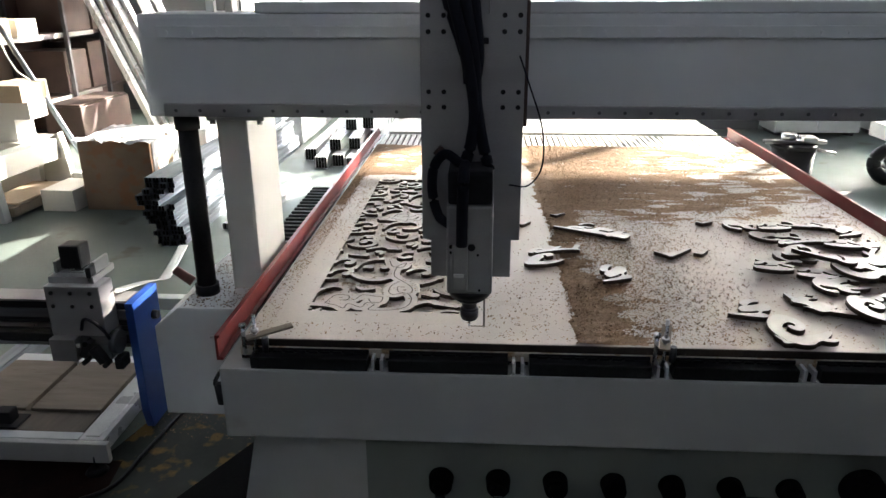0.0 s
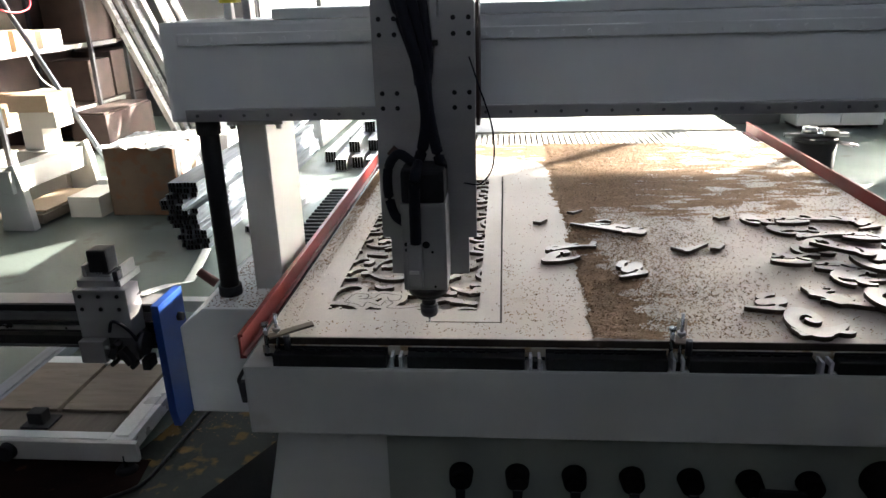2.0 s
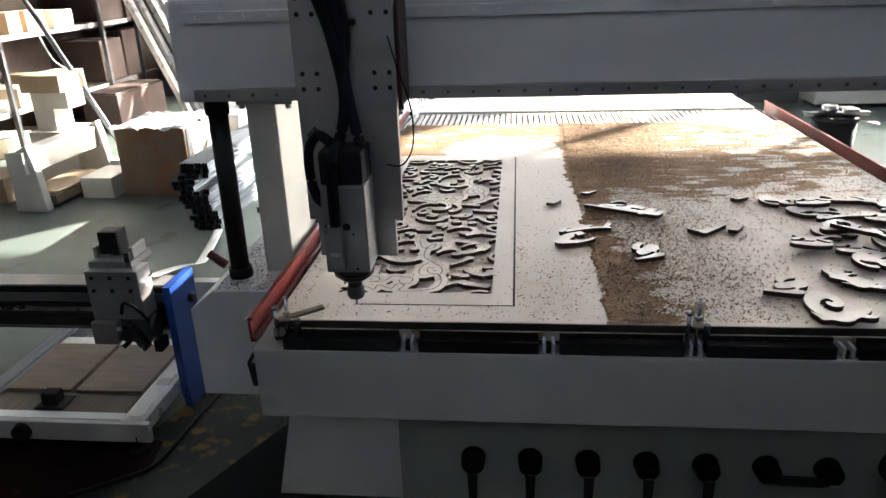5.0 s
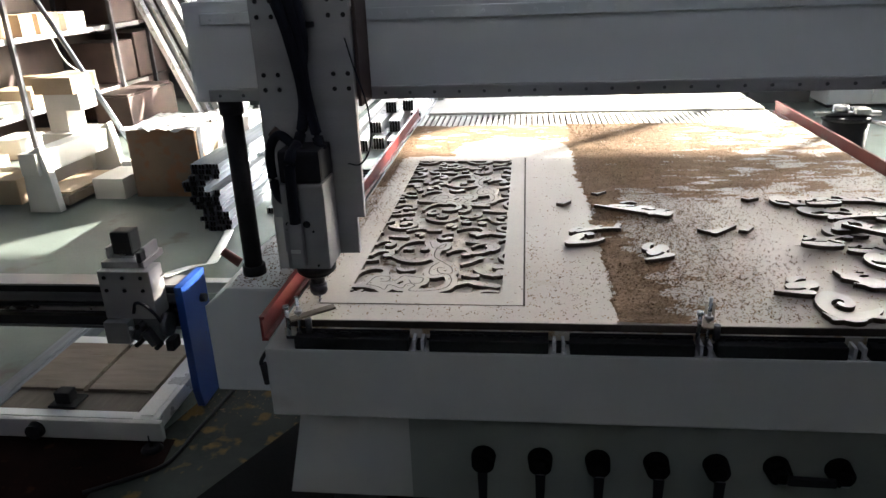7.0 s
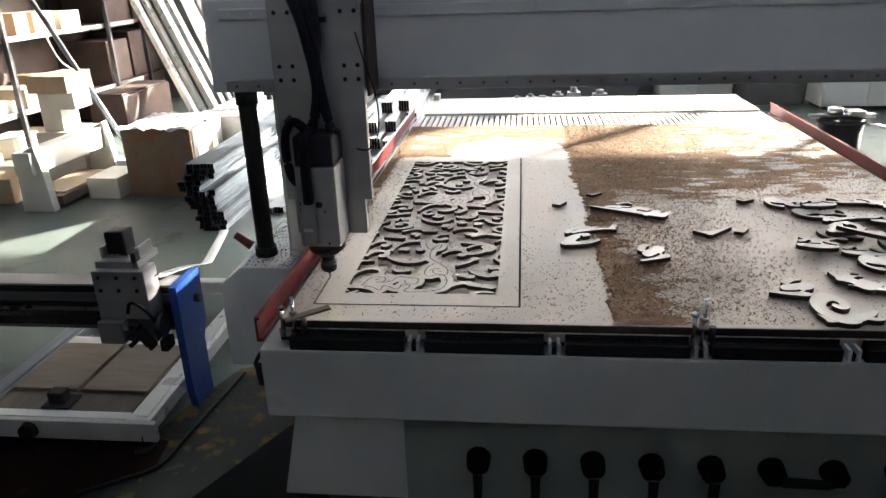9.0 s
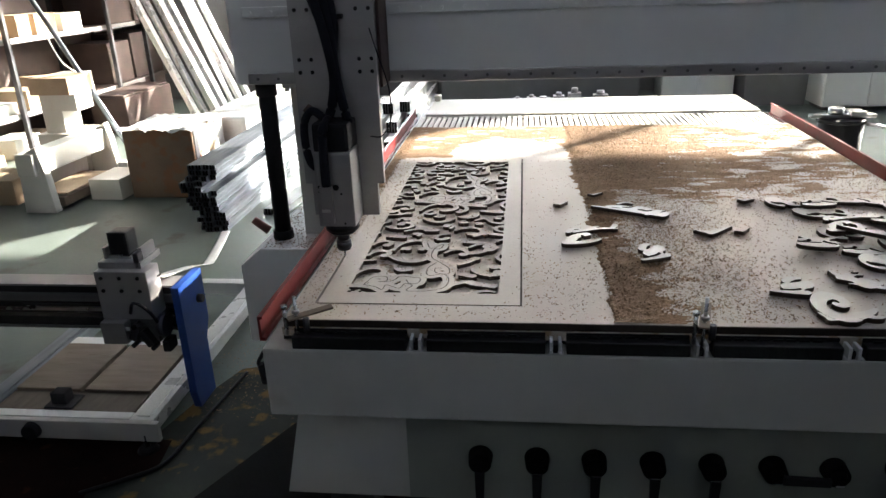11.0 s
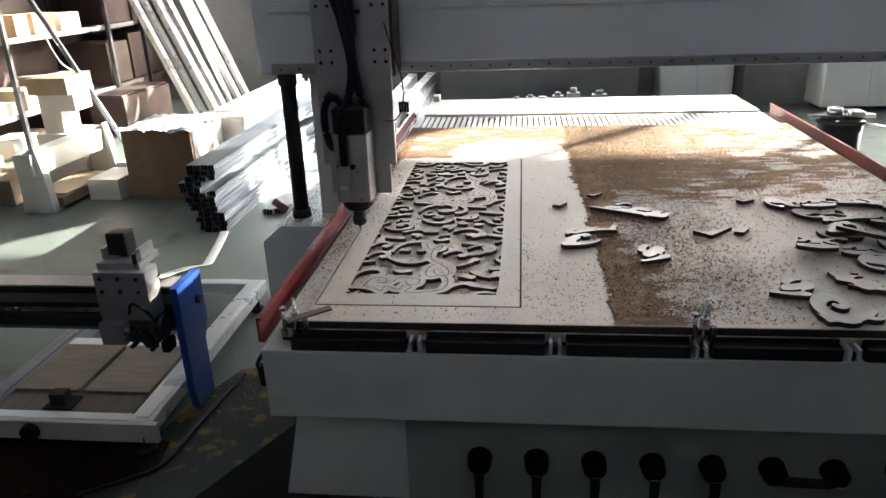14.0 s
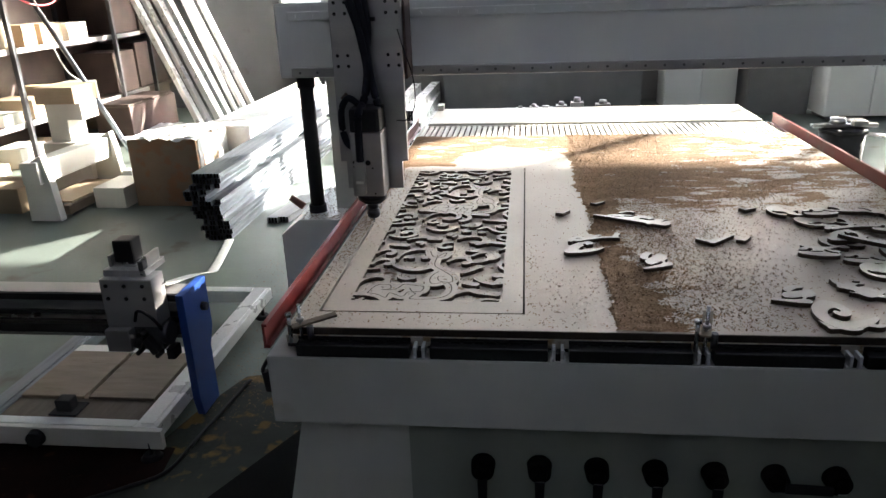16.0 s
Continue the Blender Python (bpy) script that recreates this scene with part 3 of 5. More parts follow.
D = np.minimum(D, np.minimum(np.minimum(gx - CX0, CX1 - gx), np.minimum(gy - CY0 + 0.004, CY1 - gy)))
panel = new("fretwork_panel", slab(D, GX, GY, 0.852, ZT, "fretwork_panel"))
panel.parent = sheet
panel.location = -ORG[sheet]
ORG[panel] = Vector((0, 0, 0))
panel["label"] = "scroll fretwork panel with leaf outlines cut in it"
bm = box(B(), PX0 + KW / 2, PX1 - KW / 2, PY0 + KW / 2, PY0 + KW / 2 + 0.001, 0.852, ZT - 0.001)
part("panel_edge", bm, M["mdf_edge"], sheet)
# Flat dark ribbons on the face; their colour stands for the shaded score lines.
for ln in leaf_lines:
    bm = B()
    runs, run = [], []
    for x, y in ln:
        i, j = min(175, max(0, int((x - GX[0]) / (GX[1] - GX[0])))), min(489, max(0, int((y - GY[0]) / (GY[1] - GY[0]))))
        if D[j, i] < -0.0025 and CX0 + 0.004 < x < CX1 - 0.004 and y > CY0 - 0.01:
            run.append((x, y))
        else:
            runs.append(run)
            run = []
    run = max(runs + [run], key=len)
    if len(run) < 6:
        bm.free()
        continue
    side = []
    for k, (x, y) in enumerate(run):
        (xa, ya), (xb, yb) = run[max(0, k - 1)], run[min(len(run) - 1, k + 1)]
        nrm = Vector((ya - yb, xb - xa, 0)).normalized() * 0.0013
        side.append([bm.verts.new((x + q * nrm.x, y + q * nrm.y, ZT + 0.0005)) for q in (1, -1)])
    for p, q in zip(side, side[1:]):
        bm.faces.new((p[0], p[1], q[1], q[0]))
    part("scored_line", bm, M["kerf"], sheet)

# uncut bridges in the border line: each sinks as the cutter passes it
TOOL_X0, TOOL_X1, T_TURN, VX = 0.820, 0.362, 6.8, 0.0674
VY = 0.0735
KERF = []
piece = None
step = (0.822 - PX0) / 22
for i in range(22):
    x = PX0 + (i + 0.5) * step
    c = (x, PY0, 0.8605)
    if piece is None:
        piece = part("kerf_bridge", box(B(), x - step / 2, x + step / 2, PY0 - KW / 2, PY0 + KW / 2, 0.8525, ZT - 0.0002), M["mdf"], sheet, at=c)
        ob = piece
    else:
        ob = alike(piece, c)
    KERF.append((ob, Vector(c) - ORG[sheet], (TOOL_X0 - x) / VX))
piece = None
for i in range(28):
    y = PY0 + 0.003 + (i + 0.5) * 0.025
    c = (PX0, y, 0.8605)
    if piece is None:
        piece = part("kerf_bridge", box(B(), PX0 - KW / 2, PX0 + KW / 2, y - 0.0125, y + 0.0125, 0.8525, ZT - 0.0002), M["mdf"], sheet, at=c)
        ob = piece
    else:
        ob = alike(piece, c)
    KERF.append((ob, Vector(c) - ORG[sheet], T_TURN + (y - PY0) / VY))
part("kerf_bridge", box(B(), PX0 - KW / 2, PX0 + KW / 2, PY0 + 0.703, PY1, 0.8525, ZT - 0.0002), M["mdf"], sheet)

# ---- gantry ----
GO = (1.2, 0.40, 0.66)
gantry = thing("router_gantry", GO, "white steel gantry with black column carrying the router spindle", "machine")
bm = box(B(), 0.02, 2.40, 0.33, 0.56, 1.312, 1.555, 0.010)
part("beam", bm, M["paint"], gantry, "white-painted box beam")
part("top_cover", box(B(), 0.305, 2.25, 0.335, 0.50, 1.556, 1.580, 0.003), M["paint"], gantry)
for z0, z1, x0 in ((1.316, 1.347, 0.067), (1.500, 1.528, 0.067)):
    rail = part("linear_rail", box(B(), x0, 2.35, 0.3125 if z0 < 1.4 else 0.322, 0.3295, z0, z1, 0.003), M["plate"] if z0 < 1.4 else M["paint"], gantry, "linear guide rail on the beam")
    b0 = part("rail_bolt", rod(B(), (0, 0.3118, 0), (0, 0.310, 0), 0.0045, 0.004, 10), M["dark_alu"] if z0 < 1.4 else M["paint"], rail, at=(0, 0.3118, 0))
    b0.location = Vector((x0 + 0.03, 0.3118, (z0 + z1) / 2)) - ORG[gantry]
    for k in range(1, 38):
        alike(b0, (x0 + 0.03 + k * 0.06, 0.3118, (z0 + z1) / 2))
for x in (0.195, 2.225):
    part("pillar", box(B(), x - 0.04, x + 0.042, 0.41, 0.665, 0.80, 1.311, 0.008), M["paint_cream"], gantry, "cream-painted steel pillar")
    bm = box(B(), x - 0.06, x + 0.09, 0.40, 0.66, 1.292, 1.3115, 0.002)
    for dx in (-0.05, 0.075):
        rod(bm, (x + dx, 0.415, 1.28), (x + dx, 0.415, 1.293), 0.008, 0.008, 6)
    part("flange", bm, M["paint"], gantry)
for s, xc in ((1, 0.094), (-1, 2.326)):
    bm = B()
    rod(bm, (xc, 0.375, 0.818), (xc, 0.375, 1.311), 0.0255, 0.0255, 24)
    rod(bm, (xc, 0.375, 0.818), (xc, 0.375, 0.85), 0.032, 0.032, 24)
    rod(bm, (xc, 0.375, 1.275), (xc, 0.375, 1.311), 0.031, 0.031, 24)
    part("column", bm, M["black"], gantry, "black rubber-sleeved column")
    e0, e1 = (-0.02, 0.245) if s > 0 else (2.175, 2.44)
    pts = [(e0, 0.50), (e1, 0.50), (e1, 0.822), (e0 + 0.07, 0.822), (e0, 0.765)] if s > 0 else [(e0, 0.50), (e1, 0.50), (e1, 0.765), (e1 - 0.07, 0.822), (e0, 0.822)]
    part("foot", prism(B(), pts, "y", 0.27, 0.72, 0.006), M["paint"], gantry, "white gantry foot, dusty on top")
    bm = rod(B(), (e0 + 0.02 if s > 0 else e1 - 0.02, 0.5, 0.80), (e0 - 0.03 if s > 0 else e1 + 0.03, 0.5, 0.838), 0.015, 0.013, 14)
    part("grease_plug", bm, M["plug"], gantry, "red-brown grease plug")
bm = tube(B(), [(0.13, 0.268, 0.74), (0.19, 0.262, 0.755), (0.225, 0.264, 0.74), (0.24, 0.268, 0.70)], 0.004, 8)
part("hose_stub", bm, M["plastic"], gantry)
# flakes on the foot
bm = B()
for _ in range(650):
    x, y = rng.uniform(0.055, 0.24), rng.uniform(0.28, 0.70)
    a, L = rng.uniform(0, 6.28), rng.uniform(0.002, 0.0055)
    box(bm, x - L / 2, x + L / 2, y - 0.001, y + 0.001, 0.8222, 0.8235, 0, 0, Matrix.Rotation(a, 4, "Z"))
tagged(part("foot_dust", bm, M["chip"], gantry), kind="stuff")
link = part("chain_link", box(B(), -0.058, 0.058, -0.0105, 0.0105, 0, 0.030, 0.003), M["black"], gantry, "black drag chain link", at=(0, 0, 0))
link.location = Vector((0.195, 0.74, 0.80)) - ORG[gantry]
for k in range(1, 18):
    alike(link, (0.195, 0.74 + 0.042 * k, 0.80))
part("chain_tray", box(B(), 0.13, 0.255, 0.70, 1.50, 0.775, 0.799, 0.003), M["alu"], gantry)
bm = box(B(), 0.158, 0.178, 0.42, 0.44, 1.555, 1.595, 0.002)
part("lamp_post", bm, M["plastic"], gantry)
bm = box(B(), 0.150, 0.196, 0.41, 0.45, 1.595, 1.640, 0.006)
part("lamp_lens", bm, M["yellow"], gantry, "yellow plastic beacon")
part("beam_cable_guard", box(B(), 0.205, 0.225, 0.42, 0.46, 1.555, 1.60, 0.002), M["plate"], gantry)

# carriage with spindle; its x is measured from the tool axis
CO = (0.0, 0.106, 0.87)
bm = prism(B(), [(-0.112, 1.72), (0.112, 1.72), (0.112, 1.06), (0.093, 1.06), (0.093, 0.968), (-0.093, 0.968), (-0.093, 1.06), (-0.112, 1.06)], "y", 0.17, 0.19, 0.002)
carriage = part("carriage_plate", bm, M["plate"], gantry, "grey machined carriage plate", at=CO)
part("saddle", box(B(), -0.105, 0.105, 0.19, 0.325, 1.33, 1.535, 0.006), M["dark_steel"], carriage)
part("slide_back", box(B(), -0.075, 0.075, 0.19, 0.23, 1.0, 1.33, 0.004), M["dark_steel"], carriage)
part("side_cover", box(B(), 0.113, 0.121, 0.195, 0.31, 1.32, 1.70, 0.002), M["rust"], carriage)
for cx in (-0.078, 0.083):
    for cz in (1.382, 1.540):
        for dx in (-0.0165, 0.0165):
            for dz in (-0.0165, 0.0165):
                # Raised discs; black stands for the dark inside the bolt holes.
                part("bolt_hole", rod(B(), (cx + dx, 0.1715, cz + dz), (cx + dx, 0.1692, cz + dz), 0.0058, 0.0052, 12), M["hole"], carriage)
bm = box(B(), -0.050, 0.050, 0.056, 0.156, 0.972, 1.176, 0.007)
part("spindle_body", bm, M["plate"], carriage, "square brushed aluminium spindle body")
part("spindle_mount", box(B(), -0.045, 0.045, 0.156, 0.171, 0.985, 1.20, 0.002), M["dark_steel"], carriage)
part("spindle_cap", box(B(), -0.048, 0.048, 0.058, 0.160, 1.176, 1.250, 0.010), M["black"], carriage, "black spindle motor cap")
bm = lathe(B(), 0, 0.106, [(0.030, 0.938), (0.046, 0.952), (0.048, 0.972)])
part("spindle_nose", bm, M["black_paint"], carriage)
bm = lathe(B(), 0, 0.106, [(0.017, 0.889), (0.021, 0.896), (0.021, 0.915), (0.017, 0.920), (0.017, 0.938)], 16)
part("collet_nut", bm, M["dark_steel"], carriage, "dark steel collet nut")
bm = lathe(B(), 0, 0.106, [(0.0015, 0.853), (0.0028, 0.860), (0.0028, 0.889)], 10)
part("cutter", bm, M["steel"], carriage)
part("terminal_box", box(B(), -0.038, -0.004, 0.040, 0.057, 0.985, 1.088, 0.004), M["plate"], carriage)
part("terminal_label", box(B(), -0.034, -0.012, 0.0385, 0.0405, 1.018, 1.026), M["plastic"], carriage)
for x, z, r in ((-0.040, 1.083, 0.005), (-0.040, 1.070, 0.004), (0.004, 1.082, 0.009), (0.018, 1.065, 0.003), (0.022, 0.982, 0.003)):
    part("screw", rod(B(), (x, 0.0565, z), (x, 0.053, z), r, r * 0.8, 12), M["hole"], carriage)
bm = tube(B(), [(-0.06, 0.15, 1.72), (-0.042, 0.13, 1.60), (-0.012, 0.125, 1.48), (0.006, 0.125, 1.37), (0.0, 0.12, 1.30), (-0.018, 0.11, 1.24)], 0.0128, 12)
tube(bm, [(-0.03, 0.15, 1.72), (-0.018, 0.135, 1.60), (0.004, 0.135, 1.48), (0.010, 0.13, 1.38), (0.024, 0.12, 1.30), (0.040, 0.11, 1.24)], 0.0125, 12)
tube(bm, [(-0.075, 0.16, 1.72), (-0.055, 0.15, 1.60), (-0.022, 0.145, 1.50), (-0.010, 0.143, 1.46), (-0.006, 0.14, 1.42)], 0.0125, 10)
tube(bm, [(-0.01, 0.155, 1.72), (0.002, 0.145, 1.60), (0.012, 0.142, 1.50), (0.012, 0.141, 1.46), (0.006, 0.14, 1.42)], 0.012, 10)
part("hose", bm, M["cable"], carriage, "bundle of black cable hoses")
bm = tube(B(), [(-0.012, 0.10, 1.255), (-0.014, 0.045, 1.235), (-0.016, 0.040, 1.17), (-0.017, 0.042, 1.09)], 0.0125, 12)
part("power_cable", bm, M["cable"], carriage)
bm = tube(B(), [(-0.02, 0.10, 1.255), (-0.055, 0.11, 1.275), (-0.080, 0.115, 1.245), (-0.084, 0.115, 1.19), (-0.070, 0.10, 1.14), (-0.046, 0.085, 1.125)], 0.011, 12)
part("water_hose", bm, M["cable"], carriage)
part("hose_fitting", rod(B(), (-0.076, 0.12, 1.268), (-0.060, 0.125, 1.285), 0.010, 0.010, 12), M["rust"], carriage)
part("hose_clip", box(B(), -0.035, 0.034, 0.150, 0.169, 1.500, 1.512, 0.002), M["black"], carriage)
bm = tube(B(), [(0.10, 0.165, 1.475), (0.12, 0.14, 1.42), (0.150, 0.12, 1.33), (0.152, 0.11, 1.25), (0.125, 0.12, 1.205), (0.085, 0.16, 1.195)], 0.0018, 6)
part("sensor_wire", bm, M["cable"], carriage)
for x in (-0.002, 0.015, 0.034):
    part("guide_rod", rod(B(), (x, 0.168, 1.56), (x, 0.168, 1.72), 0.002, 0.002, 8), M["steel"], carriage)


# ---- sawdust and chips on the sheet ----
def value_noise(x, y, cell, seed):
    """Smooth value noise between 0 and 1 on arrays."""
    r = np.random.RandomState(seed).rand(64, 64)
    u, v = x / cell, y / cell
    i, j = np.floor(u).astype(int), np.floor(v).astype(int)
    f, g = u - i, v - j
    f, g = f * f * (3 - 2 * f), g * g * (3 - 2 * g)
    a, b, c, d = r[j % 64, i % 64], r[j % 64, (i + 1) % 64], r[(j + 1) % 64, i % 64], r[(j + 1) % 64, (i + 1) % 64]
    return (a * (1 - f) + b * f) * (1 - g) + (c * (1 - f) + d * f) * g


def step_up(v, a, b):
    t = np.clip((v - a) / (b - a), 0, 1)
    return t * t * (3 - 2 * t)


def dust_density(x, y):
    """How thick sawdust lies: a band past the panel, a broad drift at the far end, a strip by the rail."""
    n = value_noise(x, y, 0.10, 1) - 0.5
    edge = 1.055 + 0.03 * n + 0.02 * (value_noise(x, y, 0.02, 2) - 0.5)
    band = step_up(x, edge, edge + 0.012) * np.exp(-np.clip(x - 1.12, 0, 9) / 0.10) * (1 - 0.45 * step_up(y, 0.34, 0.46) * (1 - step_up(y, 0.62, 0.85)))
    back = step_up(x, edge - 0.03, edge + 0.0) * step_up(y, 0.74, 1.16) * (0.74 - 0.28 * step_up(x, 1.25, 1.9))
    hump = np.hypot((x - 0.80) / 0.235, (y - 1.60) / (0.24 + 0.05 * n))
    far = step_up(y, 1.44, 1.56) * step_up(hump, 0.95, 1.12) * (0.62 - 0.08 * step_up(x, 1.1, 1.3) - 0.20 * step_up(x, 1.4, 1.75))
    left = step_up(y, 0.75, 1.25) * (1 - step_up(x, 0.335, 0.40 + 0.05 * n)) * 0.8
    return np.maximum.reduce([band, back, far, left])


DX, DY = np.linspace(0.314, 2.104, 330), np.linspace(0.024, 2.126, 390)
gx, gy = np.meshgrid(DX, DY)
dens = dust_density(gx, gy)
rough_n = 0.48 * (value_noise(gx * 0.30, gy, 0.020, 5) - 0.5) + 0.36 * (value_noise(gx * 0.6, gy, 0.055, 6) - 0.5) + 0.26 * (np.random.RandomState(7).rand(*gx.shape) - 0.5)
hgt = np.clip((dens - 0.46 + rough_n) * 0.006, -0.004, 0.0045)
hid = (gx > PX0 - 0.012) & (gx < PX1 + 0.012) & (gy > PY0 - 0.012) & (gy < PY1 + 0.004)
nx_, ny_ = len(DX), len(DY)
ok = np.maximum.reduce([hgt[:-1, :-1], hgt[1:, :-1], hgt[:-1, 1:], hgt[1:, 1:]]) > 0
ok &= ~(hid[:-1, :-1] | hid[1:, :-1] | hid[:-1, 1:] | hid[1:, 1:])
jj, ii = np.nonzero(ok)
quads = np.stack([jj * nx_ + ii, jj * nx_ + ii + 1, (jj + 1) * nx_ + ii + 1, (jj + 1) * nx_ + ii], 1)
me = bpy.data.meshes.new("sawdust")
me.from_pydata(np.stack([gx.ravel(), gy.ravel(), ZT + hgt.ravel()], 1).tolist(), [], quads.tolist())
me.materials.append(M["dust"])
tagged(new("sawdust", me), "thin brown drifts of sawdust on the sheet", "sawdust", kind="stuff")


def flakes(name, count, seed, chance, zf, size=(0.002, 0.0055), label="", region=(0.315, 2.10, 0.03, 2.12)):
    """Loose chips as small tilted slivers, kept where chance(x, y) allows."""
    r = np.random.RandomState(seed)
    x, y = np.zeros(0), np.zeros(0)
    while len(x) < count:
        px, py = r.uniform(region[0], region[1], 40000), r.uniform(region[2], region[3], 40000)
        keep = r.rand(40000) < chance(px, py)
        x, y = np.concatenate([x, px[keep]]), np.concatenate([y, py[keep]])
    x, y = x[:count], y[:count]
    a, L, w = r.uniform(0, 6.28, count), r.uniform(*size, count), r.uniform(0.0009, 0.0021, count)
    c, s = np.cos(a), np.sin(a)
    t0, t1 = zf + r.uniform(0.0005, 0.0015, count), zf + r.uniform(0.0005, 0.004, count)
    ring = [(x - c * L / 2 - s * w, y - s * L / 2 + c * w, t0), (x - c * L / 2 + s * w, y - s * L / 2 - c * w, t0),
            (x + c * L / 2 + s * w * 0.5, y + s * L / 2 - c * w * 0.5, t1), (x + c * L / 2 - s * w * 0.5, y + s * L / 2 + c * w * 0.5, t1)]
    vs = np.stack([np.stack(q, 1) for q in ring], 1).reshape(-1, 3).tolist()
    fs = np.arange(count * 4).reshape(-1, 4).tolist()
    me = bpy.data.meshes.new(name)
    me.from_pydata(vs, [], fs)
    me.materials.append(M["chip"])
    return tagged(new(name, me), label, "wood chips", kind="stuff")


def chip_chance(x, y):
    """Chips lie thick past the sawdust edge, thin out towards the offcuts and gather along the rail."""
    lump = value_noise(x, y, 0.16, 9)
    open_ = (1.0 - 0.42 * step_up(x, 1.16, 1.34) - 0.46 * step_up(x, 1.34, 1.56)) * (0.55 + 0.6 * lump)
    open_ = np.where(x > 1.55, open_ * (0.5 + 1.6 * step_up(y, 0.55, 0.95)), open_)
    strip = 0.015 + 0.24 * lump * np.clip(1 - y / 0.8, 0, 1)
    rail = 0.15 + 0.85 * np.clip((y - 0.25) / 0.5, 0, 1) * (0.4 + 0.7 * lump)
    inside = (x > PX0 - 0.004) & (x < PX1 + 0.004) & (y > PY0 - 0.004) & (y < PY1)
    cut_field = (x > CX0) & (x < CX1) & (y > CY0)
    out = np.where(x < PX0, rail, np.where(x < 1.06, strip, open_))
    edge_dust = 0.006 + 0.35 * lump * np.clip((y - 0.45) / 0.5, 0, 1) * (x < CX0)
    return np.where(inside, np.where(cut_field, 0.03, edge_dust), out)


flakes("wood_chips", 52000, 21, chip_chance, ZT + 0.0020, (0.003, 0.0070), label="scattered brown wood chips on the sheet")
flakes("panel_chips", 1500, 22, lambda x, y: x * 0 + 1.0, 0.8592, label="brown wood chips lying in the cut-outs", region=(CX0, CX1, CY0, CY1))


# ---- cut-out scroll offcuts ----
def offcut_mesh(kind):
    """Flat scroll pieces: bodies as thick strokes, with curled notches cut into them."""
